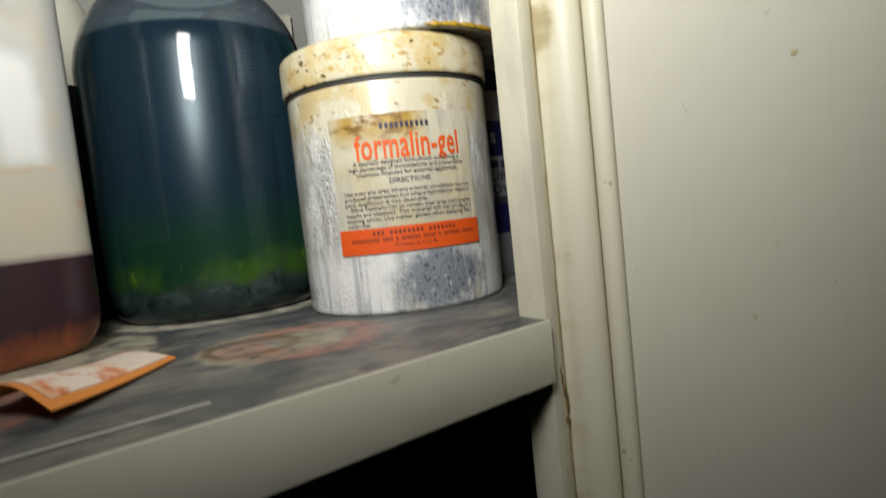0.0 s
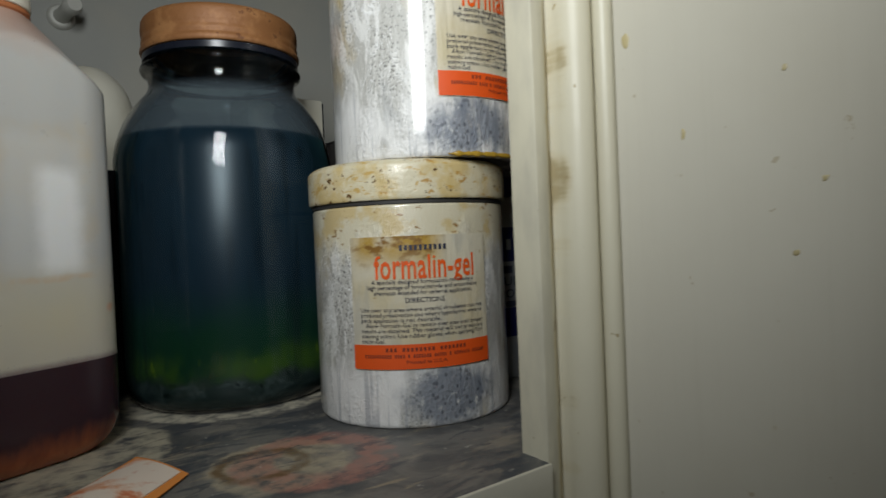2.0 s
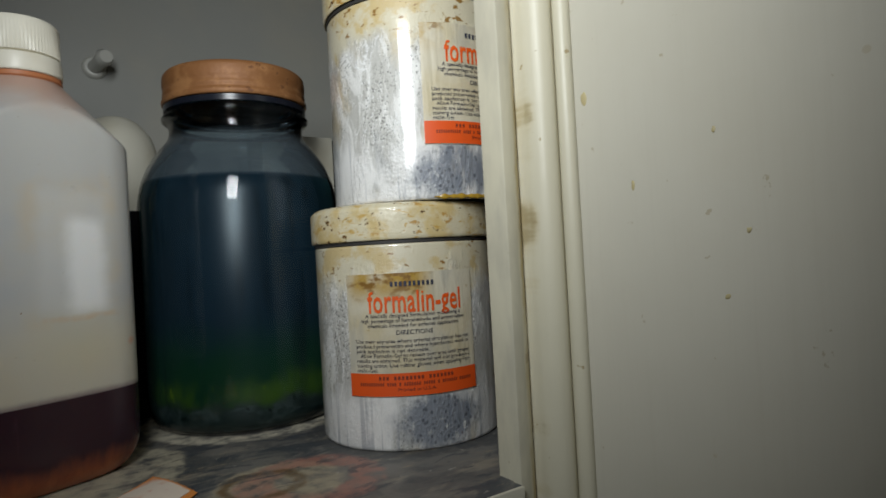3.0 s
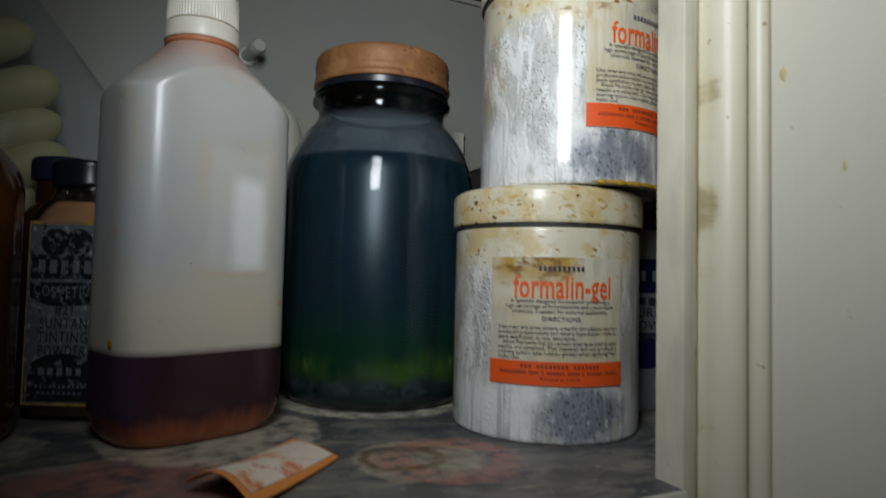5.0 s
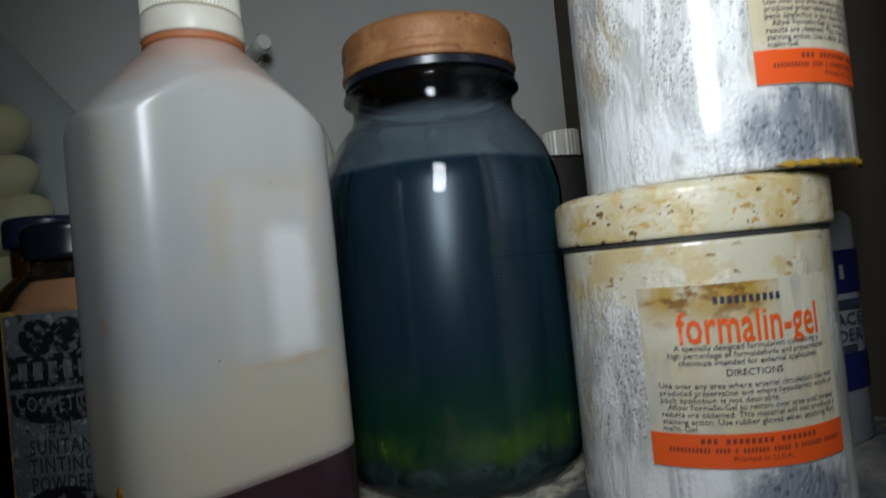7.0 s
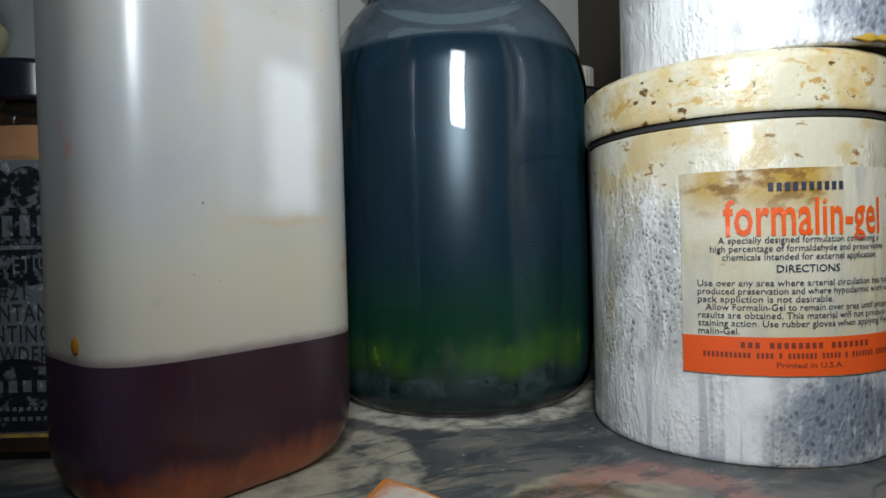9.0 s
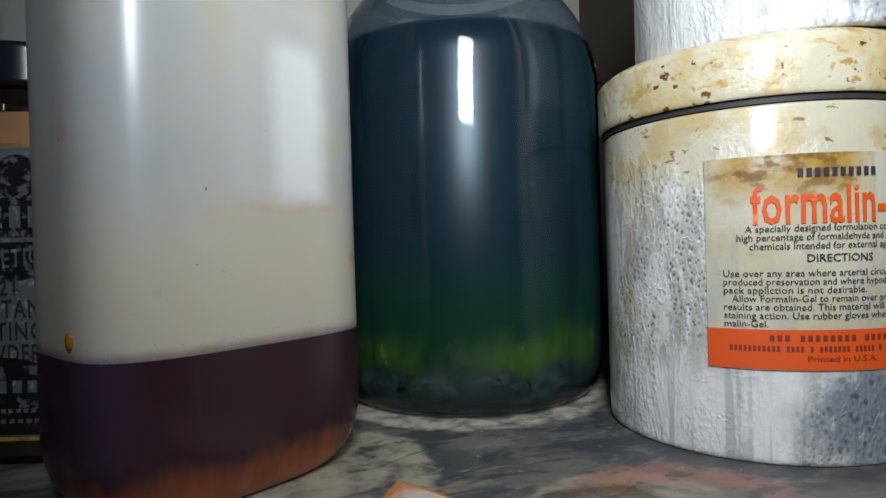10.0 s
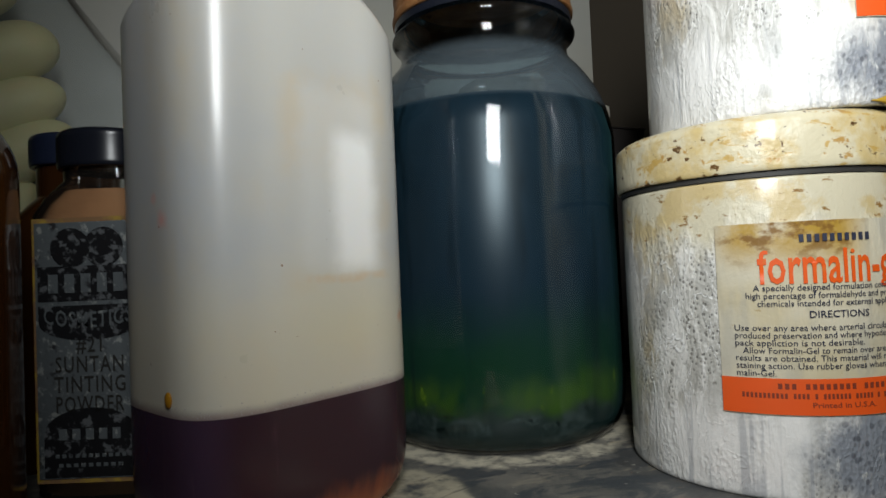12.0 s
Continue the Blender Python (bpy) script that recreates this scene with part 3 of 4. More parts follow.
def bar_bmesh(width, height, gaps=0, seed=1):
    """Plain bars in place of writing: one, or several with gaps as between words."""
    bm = bmesh.new()
    rnd = random.Random(seed)
    cuts = sorted(rnd.uniform(0.12, 0.88) for _ in range(gaps))
    ends = [0.0] + cuts + [1.0]
    for a, b in zip(ends, ends[1:]):
        x0, x1 = -width / 2 + width * a + height * 0.25, -width / 2 + width * b - height * 0.25
        if x1 - x0 < height * 0.3:
            continue
        n = max(2, int((x1 - x0) / 0.002))
        lo = [bm.verts.new((x0 + (x1 - x0) * i / n, -height / 2, 0)) for i in range(n + 1)]
        hi = [bm.verts.new((x0 + (x1 - x0) * i / n, height / 2, 0)) for i in range(n + 1)]
        for i in range(n):
            bm.faces.new((lo[i], lo[i + 1], hi[i + 1], hi[i]))
    return bm


def word_bars(width, height, counts):
    """Plain upright bars, one for each unread letter, set in words."""
    bm = bmesh.new()
    slots = sum(counts) + len(counts) - 1
    step, k = width / slots, 0
    for count in counts:
        for _ in range(count):
            x0 = -width / 2 + k * step + 0.12 * step
            x1 = x0 + 0.60 * step
            bm.faces.new([bm.verts.new(p) for p in ((x0, -height / 2, 0), (x1, -height / 2, 0), (x1, height / 2, 0), (x0, height / 2, 0))])
            k += 1
        k += 1
    return bm


def wrap(bm, r, angle, z, shift=0.0):
    """Wrap flat lettering round a drum."""
    for v in bm.verts:
        a = angle + (v.co.x + shift) / r
        v.co = Vector((r * math.cos(a), r * math.sin(a), z + v.co.y))
    return bm


def stand(bm, y, x=0.0, z=0.0):
    """Set flat lettering upright on a face that looks along -y."""
    for v in bm.verts:
        v.co = Vector((x + v.co.x, y, z + v.co.y))
    return bm


# ---- the cabinet ----
cabinet = thing("cabinet", CAB, "cream painted built-in wooden cabinet with worn open shelf", "cabinet")
part("shelf", prism([(-1.2, -0.0018), (0.001, -0.0018), (0.001, 0.004), (0.145, 0.004), (0.145, BACK), (-1.2, BACK)], Z - 0.0205, Z), SHELF, cabinet, "worn grey-painted shelf board with ring stains", smooth=False)
part("shelf_edge", box(-1.2, 0.001, -0.0034, -0.0018, Z - 0.0215, Z + 0.0003, 0.0006), PAINT, cabinet, "cream painted front edge of the shelf")
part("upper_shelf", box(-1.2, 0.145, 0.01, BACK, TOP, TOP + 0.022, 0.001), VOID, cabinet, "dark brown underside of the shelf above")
part("lower_shelf", box(-1.2, 0.145, 0.01, BACK, Z - 0.36, Z - 0.338, 0.001), SHELF, cabinet)
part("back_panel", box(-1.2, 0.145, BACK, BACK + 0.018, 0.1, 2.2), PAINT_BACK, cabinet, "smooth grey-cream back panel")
part("cornice_bead", box(-1.2, 0.145, BACK - 0.004, BACK - 0.0005, TOP - 0.005, TOP - 0.0005, 0.001), CAULK, cabinet, "pale caulked seam along the back panel")
part("side_panel", box(0.145, 0.163, 0.0, BACK + 0.018, 0.1, 2.2), VOID, cabinet, "side board coloured dark for the shaded gap")
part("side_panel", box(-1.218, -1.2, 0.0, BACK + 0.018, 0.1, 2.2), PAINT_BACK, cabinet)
part("cabinet_top", box(-1.218, 0.163, 0.0, BACK + 0.018, 2.2, 2.22), PAINT, cabinet)
part("plinth", box(-1.218, 0.163, 0.0, BACK + 0.018, 0.0, 0.1), PAINT, cabinet)

# stile: inner board, then a swelling moulding and a bead beside the door
stile = [(0.0015, 0.0120), (0.0015, 0.0006), (0.0020, -0.0004), (0.0035, -0.0007), (0.0066, -0.0005), (0.0090, 0.0002), (0.0102, 0.0010), (0.0108, 0.0022), (0.0114, 0.0012)]
stile += [(0.0180 + 0.0065 * math.cos(radians(a)), -0.0040 + 0.0085 * math.sin(radians(a))) for a in range(170, 319, 8)]
stile += [(0.16, -0.0097), (0.16, 0.0120)]
part("stile", prism(stile, 0.1, 2.2), PAINT_EDGE, cabinet, "yellowed cream painted stile with a swelling moulding")
bead = [(0.0228 + 0.0038 * math.cos(a * math.pi / 8), -0.0150 + 0.0038 * math.sin(a * math.pi / 8)) for a in range(16)]
part("bead", prism(bead, 0.1, 2.2), PAINT_EDGE, cabinet, "thin rounded bead beside the door")

def run_of_drips(spots, material, name, label):
    """Flat uneven lumps that cling to the front of the stile."""
    bm = bmesh.new()
    for u, v, z, w, h in spots:
        bmesh.ops.create_uvsphere(bm, u_segments=12, v_segments=10, radius=1, matrix=Matrix.LocRotScale((u, v, z), None, (w, 0.0006, h)))
    for q in bm.verts:
        q.co.x += 0.0009 * noise.noise(q.co * 600)
        q.co.z += 0.0020 * noise.noise(q.co * 500 + Vector((2, 5, 1)))
    return part(name, bm, material, cabinet, label)


run_of_drips([(0.0076, 0.0001, 1.3500, 0.0016, 0.0030), (0.0092, 0.0005, 1.3455, 0.0012, 0.0032), (0.0080, 0.0001, 1.3395, 0.0014, 0.0018), (0.0070, -0.0002, 1.3560, 0.0005, 0.0040)],
             RESIN, "brown_seepage", "dark brown seepage on the stile below the shelf")
part("edge_strip", box(-1.2, -0.108, 0.0115, 0.0122, Z + 0.0001, Z + 0.0007, 0.0002), CAULK, cabinet, "thin pale ridge of paint along the shelf")

# the door stands open at a right angle to the shelf
door = part("door", box(0.0215, 0.042, -0.46, -0.0196, 0.12, 2.18, 0.0012), PAINT, cabinet, "cream painted door standing open, brush-marked and chipped")

for v, z, w, h in ((-0.0245, 1.5207, 0.0022, 0.0036), (-0.0445, 1.4864, 0.0009, 0.0024), (-0.0749, 1.4993, 0.0013, 0.0013), (-0.0761, 1.4490, 0.0014, 0.0014),
                   (-0.0840, 1.4686, 0.0011, 0.0016)):
    bm = bmesh.new()
    bmesh.ops.create_uvsphere(bm, u_segments=12, v_segments=8, radius=1, matrix=Matrix.LocRotScale((0.0215, v, z), None, (0.0003, w * 0.65, h * 0.65)))
    for q in bm.verts:
        q.co.y += 0.0006 * noise.noise(q.co * 900)
        q.co.z += 0.0008 * noise.noise(q.co * 700 + Vector((3, 1, 0)))
    part("paint_chip", bm, CHIP, door, "small yellowed chip in the paint")

# ---- the room behind ----
floor = part("floor", box(-2.6, 2.1, -2.7, 0.5, -0.05, 0.0), FLOOR, None, at=CAB, smooth=False)
tagged(floor, "dark worn floor", "floor", kind="structure")
ceiling = part("ceiling", box(-2.6, 2.1, -2.7, 0.5, 2.5, 2.55), WALL, None, at=CAB, smooth=False)
tagged(ceiling, "plain dim ceiling", "ceiling", kind="structure")
for nm, b in (("wall_north", (-2.5, 2.0, 0.40, 0.50, 0, 2.5)), ("wall_south", (-2.5, 2.0, -2.7, -2.6, 0, 2.5)),
              ("wall_west", (-2.6, -2.5, -2.6, 0.5, 0, 2.5)), ("wall_east", (2.0, 2.1, -2.6, 0.5, 0, 2.5))):
    w = part(nm, box(*b), WALL, None, at=CAB, smooth=False)
    tagged(w, "plain dim painted wall", "wall", kind="structure")


# ---- two gel jars, one on the other ----
def gel_jar(m, face, label, drip=False):
    jar = thing("gel_jar", m, label, "jar", "stacked gel jars")
    R = 0.0463
    body = rounded([(0, 0.0015), (R - 0.006, 0.0015), (R - 0.004, 0), (R - 0.0008, 0.0), (R, 0.0015), (R, 0.0955), (R - 0.003, 0.0965), (R - 0.003, 0.10), (0, 0.10)], 0.001, 3)
    part("body", lathe(body, 96), CAN_BODY, jar, "white body crusted with pale crystals and drips")
    part("seam", lathe([(R - 0.003, 0.0958), (R + 0.0002, 0.0958), (R + 0.0002, 0.0972), (R - 0.003, 0.0972)], 96), SEAL, jar, "dark seam under the lid")
    L = 0.0479
    lid = rounded([(L - 0.002, 0.0985), (L - 0.0006, 0.0972), (L, 0.0985), (L, 0.1125), (L - 0.003, 0.1148), (L - 0.006, 0.1148), (L - 0.0065, 0.1143), (0, 0.1143)], 0.0012, 3)
    part("lid", lathe(lid, 96), CAN_LID, jar, "cream lid spotted with rust")
    if drip:
        bm = bmesh.new()
        rings = []
        for k in range(61):
            a = radians(-78 + 1.2 * k)
            r = (0.0008 + 0.0008 * noise.noise((k * 0.33, 2.0, 0.0))) * min(1, 0.1 + k / 5, 0.1 + (60 - k) / 5)
            r = max(0.0002, r)
            rings.append([bm.verts.new(((R + r * math.cos(b)) * math.cos(a), (R + r * math.cos(b)) * math.sin(a), 0.0011 + 1.3 * r * math.sin(b)))
                          for b in [math.tau * q / 8 for q in range(8)]])
        for p, q in zip(rings, rings[1:]):
            for e in range(8):
                bm.faces.new((p[e], q[e], q[(e + 1) % 8], p[(e + 1) % 8]))
        bm.faces.new(rings[0])
        bm.faces.new(rings[-1][::-1])
        part("gel_drip", bm, GEL, jar, "yellow dried gel round the foot")
    rp = R + 0.0002
    half = 0.0315 / rp
    paper = part("paper_label", bent_patch(rp, face - half, face + half, 0.0255, 0.082, 0.0003, 40, 0.0001), LABEL, jar, "aged cream paper label with orange band")
    rb = R + 0.00062
    part("orange_band", bent_patch(rb, face - half, face + half, 0.0257, 0.0362, 0.00006, 40, 0.00003, 1), ORANGE, paper, "orange band")
    rt = R + 0.00080
    ink = bmesh.new()
    band_line = 0

    def lay(bm):
        tmp = bpy.data.meshes.new("ink")
        bm.to_mesh(tmp)
        bm.free()
        ink.from_mesh(tmp)
        bpy.data.meshes.remove(tmp)

    lay(wrap(word_bars(0.021, 0.0022, (10,)), rt, face, 0.0770, 0.001))
    lines = [("A specially designed formulation containing a", 0.0625, 0.046), ("high percentage of formaldehyde and preservative", 0.0602, 0.050),
             ("chemicals intended for external application.", 0.0579, 0.044)]
    for words, z, w in lines:
        lay(wrap(text_bmesh(words, 0.0018, w, 0.004), rt, face, z, 0.001))
    lay(wrap(text_bmesh("DIRECTIONS", 0.0020, 0.017, 0.008), rt, face, 0.0546, 0.001))
    para = [("Use over any area where arterial circulation has not", 0.0560), ("produced preservation and where hypodermic work or", 0.0560),
            ("pack appliction is not desirable.", 0.0350), ("  Allow Formalin-Gel to remain over area until proper", 0.0540),
            ("results are obtained. This material will not produce a", 0.0560), ("staining action. Use rubber gloves when applying For-", 0.0560), ("malin-Gel.", 0.0105)]
    for k, (words, w) in enumerate(para):
        lay(wrap(text_bmesh(words, 0.0018, w, 0.002), rt, face, 0.0508 - 0.00222 * k, -0.028 + w / 2 + 0.0005 + (0.002 if words[0] == " " else 0)))
    part("small_print", ink, INK, paper, "navy printed lettering", smooth=False)
    ink = bmesh.new()
    for bm in (word_bars(0.036, 0.0016, (3, 8, 7)), word_bars(0.055, 0.0015, (11, 4, 1, 7, 5, 1, 7, 6)), text_bmesh("Printed in U.S.A.", 0.0015, 0.018, 0.01)):
        z = (0.0340, 0.0312, 0.0285)[band_line]
        band_line += 1
        lay(wrap(bm, rt, face, z, 0.001))
    part("band_print", ink, BAND_INK, paper, "dark print on the orange band", smooth=False)
    part("title", wrap(tall_bmesh("formalin-gel", 0.0092, 0.0450, 0.016), rt, face, 0.0690, 0.002), ORANGE_INK, paper, "large orange lettering", smooth=False)
    return jar


gel_jar(pose(*CAN, Z), radians(-80), "white gel jar with crusted sides and orange-banded label")
gel_jar(pose(*CAN_UPPER, Z + 0.1150), radians(-43), "white gel jar stacked on another, label turned aside", True)

# ---- the glass jar of dark liquid ----
jar = thing("glass_jar", pose(*JAR, Z), "dusty glass screw jar full of dark green liquid", "jar")
RJ = 0.0568
glass = [(0, 0.004), (RJ - 0.016, 0.002), (RJ - 0.010, 0.0), (RJ - 0.004, 0.003), (RJ - 0.001, 0.010), (RJ, 0.02), (RJ, 0.128), (RJ - 0.002, 0.138), (RJ - 0.006, 0.148),
         (RJ - 0.012, 0.157), (RJ - 0.0165, 0.162), (RJ - 0.0185, 0.166), (RJ - 0.0185, 0.172), (RJ - 0.0150, 0.1745), (RJ - 0.0145, 0.1765), (RJ - 0.0165, 0.1785), (RJ - 0.0190, 0.180), (RJ - 0.019, 0.196), (RJ - 0.021, 0.198)]
part("glass", lathe(rounded(glass, 0.004, 4), 224), JAR_GLASS, jar, "clear glass filmed with dust").visible_shadow = False
LIQ = 0.139
liq = [(0, 0.0055), (RJ - 0.013, 0.0035), (RJ - 0.0085, 0.0022), (RJ - 0.0045, 0.0050), (RJ - 0.0018, 0.012), (RJ - 0.0012, 0.022), (RJ - 0.0012, 0.127), (RJ - 0.0040, LIQ - 0.0005), (RJ - 0.0045, LIQ), (0, LIQ)]
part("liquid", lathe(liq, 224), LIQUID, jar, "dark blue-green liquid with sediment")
RL = 0.0413
lidp = [(RL - 0.003, 0.184), (RL - 0.0005, 0.1835), (RL + 0.0004, 0.1845), (RL + 0.0004, 0.1865), (RL - 0.0008, 0.188), (RL - 0.0002, 0.190), (RL - 0.0010, 0.1925),
        (RL - 0.0002, 0.195), (RL - 0.0006, 0.2005), (RL - 0.002, 0.2025), (RL - 0.005, 0.203), (RL - 0.0055, 0.2022), (0, 0.2022)]
band = part("lid", lathe(rounded(lidp, 0.001, 2), 200, None, (0.1935, 0.2022, 0.0002)), RUST, jar, "rusty copper-brown screw lid")
part("gasket", lathe([(RL - 0.004, 0.1800), (RL - 0.0005, 0.1800), (RL - 0.0005, 0.1832), (RL - 0.004, 0.1832)], 72), BLACK_PLASTIC, jar, "dark gasket")

# ---- the milky plastic bottle: an oblong, round-cornered flask ----
bottle = thing("plastic_bottle", pose(*BOTTLE, Z, 0, 0, 60.7), "milky oblong plastic bottle with plum liquid in its bottom", "bottle")
HX, HY, LEVEL, CURVE = 0.0380, 0.0281, 0.0381, 3.9


def flask_radius(a, z=1.0):
    """The section's reach from the axis at an angle: rounder towards the foot."""
    e = CURVE - 1.3 * (1 - min(z, 0.024) / 0.024) ** 2
    return (abs(math.cos(a) / HX) ** e + abs(math.sin(a) / HY) ** e) ** (-1 / e)


def flask(heights, inset, cap_top, steps=160):
    """An oblong wall from ring to ring; above, a cone cuts the corners into a shoulder."""
    bm = bmesh.new()
    rings = []
    for z in heights:
        ring = []
        for i in range(steps):
            a = math.tau * i / steps
            wall, cone = flask_radius(a, z) - inset(z), 0.0150 + max(0.0, 0.1745 - z) * 0.92
            soft = 0.0016
            h = max(0.0, min(1.0, 0.5 + 0.5 * (cone - wall) / soft))
            r = cone * (1 - h) + wall * h - soft * h * (1 - h)
            ring.append(bm.verts.new((r * math.cos(a), r * math.sin(a), z)))
        rings.append(ring)
    for a, b in zip(rings, rings[1:]):
        for i in range(steps):
            j = (i + 1) % steps
            bm.faces.new((a[i], a[j], b[j], b[i]))
    bm.faces.new(rings[-1] if cap_top else rings[0][::-1])
    return bm


def foot(z):
    return 0.0085 * (1 - math.sqrt(max(0.0, 1 - (1 - min(z, 0.015) / 0.015) ** 2)))


part("liquid_base", flask([0.0, 0.0004, 0.001, 0.002, 0.0034, 0.005, 0.0075, 0.010, 0.0125, 0.015, 0.018, 0.021, 0.024, 0.03, LEVEL], foot, False), PURPLE, bottle, "plum liquid seen through the plastic")
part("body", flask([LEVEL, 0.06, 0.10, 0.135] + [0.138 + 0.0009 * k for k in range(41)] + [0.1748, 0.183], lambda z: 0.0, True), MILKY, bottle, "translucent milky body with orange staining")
froth = bmesh.new()
rnd = random.Random(5)
for k in range(300):
    a = rnd.uniform(math.radians(195), math.radians(345)) if k % 4 else rnd.uniform(0, math.tau)
    r = rnd.uniform(0.00010, 0.00026)
    q = flask_radius(a) - 0.0001
    bmesh.ops.create_icosphere(froth, subdivisions=1, radius=r, matrix=pose(q * math.cos(a), q * math.sin(a), LEVEL + 0.0004 + abs(rnd.gauss(0, 0.0013))))
part("froth", froth, FROTH, bottle, "pale froth at the liquid line")
RC = 0.0158
ringp = [(RC - 0.002, 0.1765), (RC + 0.0005, 0.1765), (RC + 0.0008, 0.1775), (RC + 0.0003, 0.1845), (RC - 0.002, 0.185)]
part("tamper_ring", lathe(rounded(ringp, 0.0006, 2), 64), CAP_WHITE, bottle, "cream collar below the cap")
capb = bmesh.new()
n = 144
prof = [(RC - 0.002, 0.1850), (RC, 0.1855), (RC, 0.1985), (RC - 0.0012, 0.2003), (RC - 0.004, 0.2010), (0, 0.2010)]
rings = []
for k, (r, z) in enumerate(prof):
    if r == 0:
        rings.append([capb.verts.new((0, 0, z))])
        continue
    flute = 0.00035 if k in (1, 2) else 0.0
    rings.append([capb.verts.new(((r - flute * (i % 2)) * math.cos(2 * math.pi * i / n), (r - flute * (i % 2)) * math.sin(2 * math.pi * i / n), z)) for i in range(n)])
for a, b in zip(rings, rings[1:]):
    for i in range(n):
        j = (i + 1) % n
        capb.faces.new((a[i], a[j], b[0]) if len(b) == 1 else (a[i], a[j], b[j], b[i]))
part("cap", capb, CAP_WHITE, bottle, "white ribbed screw cap")
part("residue", lathe([(0.0152, 0.1735), (0.0162, 0.1745), (0.0160, 0.1763), (0.0150, 0.1763)], 64), RESIDUE, bottle, "orange residue under the collar")
drop = bmesh.new()
bmesh.ops.create_uvsphere(drop, u_segments=14, v_segments=10, radius=0.0016, matrix=Matrix.LocRotScale((0, 0, 0), None, (1, 0.5, 1.3)))
part("drip", drop, DROP, bottle, "amber drip", at=pose(-0.0379, -0.0106, 0.0425, 0, 0, -90))

# ---- tinting powder bottle ----
powder = thing("powder_bottle", pose(-0.2445, 0.2370, Z, 0, 0, 12), "square glass bottle of tan powder with foil label", "bottle")


def squircle(w, d, n=40, p=5.0):
    pts = []
    for i in range(n):
        a = 2 * math.pi * i / n
        c, s = math.cos(a), math.sin(a)
        k = (abs(c) ** p + abs(s) ** p) ** (-1 / p)
        pts.append((w / 2 * c * k, d / 2 * s * k))
    return pts


def stacked(levels, n=40, p=5.0):
    """Join squarish rings (width, depth, height) into one closed body."""
    bm = bmesh.new()
    rings = [[bm.verts.new((x, y, z)) for x, y in squircle(w, d, n, pp)] for w, d, z, pp in levels]
    for a, b in zip(rings, rings[1:]):
        for i in range(n):
            j = (i + 1) % n
            bm.faces.new((a[i], a[j], b[j], b[i]))
    bm.faces.new(rings[0][::-1])
    bm.faces.new(rings[-1])
    return bm


W, D = 0.043, 0.032
part("glass", stacked([(W - 0.004, D - 0.004, 0, 5), (W, D, 0.003, 6), (W, D, 0.096, 6), (W - 0.004, D - 0.003, 0.102, 4), (0.033, 0.028, 0.106, 2.6), (0.031, 0.028, 0.108, 2), (0.031, 0.028, 0.113, 2)]), CLEAR, powder)
part("powder", stacked([(W - 0.006, D - 0.006, 0.002, 5), (W - 0.003, D - 0.003, 0.004, 6), (W - 0.003, D - 0.003, 0.095, 6), (W - 0.007, D - 0.006, 0.100, 4), (0.029, 0.025, 0.1045, 2.6)]), CARAMEL, powder, "copper tan powder filling")
capm = bmesh.new()
CAP = rounded([(0.0150, 0.1118), (0.0166, 0.1118), (0.0170, 0.1130), (0.0170, 0.1232), (0.0160, 0.1248), (0.0120, 0.1252), (0, 0.1252)], 0.0012, 3)
lathe(CAP, 180, capm, (0.1135, 0.1225, 0.00022))
part("cap", capm, BLACK_PLASTIC, powder, "black finely knurled screw cap")
yl = -D / 2 - 0.0004
foil = part("foil_label", box(-0.0175, 0.0175, yl - 0.0002, yl + 0.0002, 0.009, 0.093, 0.0001), FOIL, powder, "tarnished silver foil label, worn")
part("glue_mark", box(-0.0185, 0.0185, yl + 0.00021, yl + 0.0003, 0.0075, 0.0945), YELLOW, powder, "yellowed glue round the label", smooth=False)
yb = yl - 0.0004


def flat_shape(points, y, material, name, label):
    bm = bmesh.new()
    f = [bm.verts.new((x, y, z)) for x, z in points]
    b = [bm.verts.new((x, y + 0.0001, z)) for x, z in points]
    bm.faces.new(f)
    bm.faces.new(b[::-1])
    for i in range(len(f)):
        j = (i + 1) % len(f)
        bm.faces.new((f[i], f[j], b[j], b[i]))
    return part(name, bm, material, foil, label, smooth=False)


arc = [(0.0165 * math.cos(a), 0.0600 + 0.006 * math.sin(a)) for a in [math.pi + math.pi * k / 14 for k in range(15)]]
flat_shape([(-0.0165, 0.0655)] + arc + [(0.0165, 0.0655)], yb, BLACK_INK, "dark_field", "black printed field")
flat_shape([(-0.0165, 0.0670), (0.0165, 0.0670), (0.0165, 0.0785), (-0.0165, 0.0785)], yb, BLACK_INK, "dark_field", "black printed field")
dome = [(0.0155 * math.cos(a), 0.0235 + 0.0085 * math.sin(a)) for a in [math.pi * k / 14 for k in range(15)]]
flat_shape(dome + [(-0.0155, 0.0095), (0.0155, 0.0095)], yb, BLACK_INK, "dark_field", "black printed dome")
for cx in (-0.0055, 0.0055):
    o = [(cx + 0.0066 * math.cos(2 * math.pi * k / 20), 0.0845 + 0.0066 * math.sin(2 * math.pi * k / 20)) for k in range(20)]
    flat_shape(o, yb + (0.0001 if cx > 0 else 0), BLACK_INK, "emblem", "round dark emblem")
ink = bmesh.new()
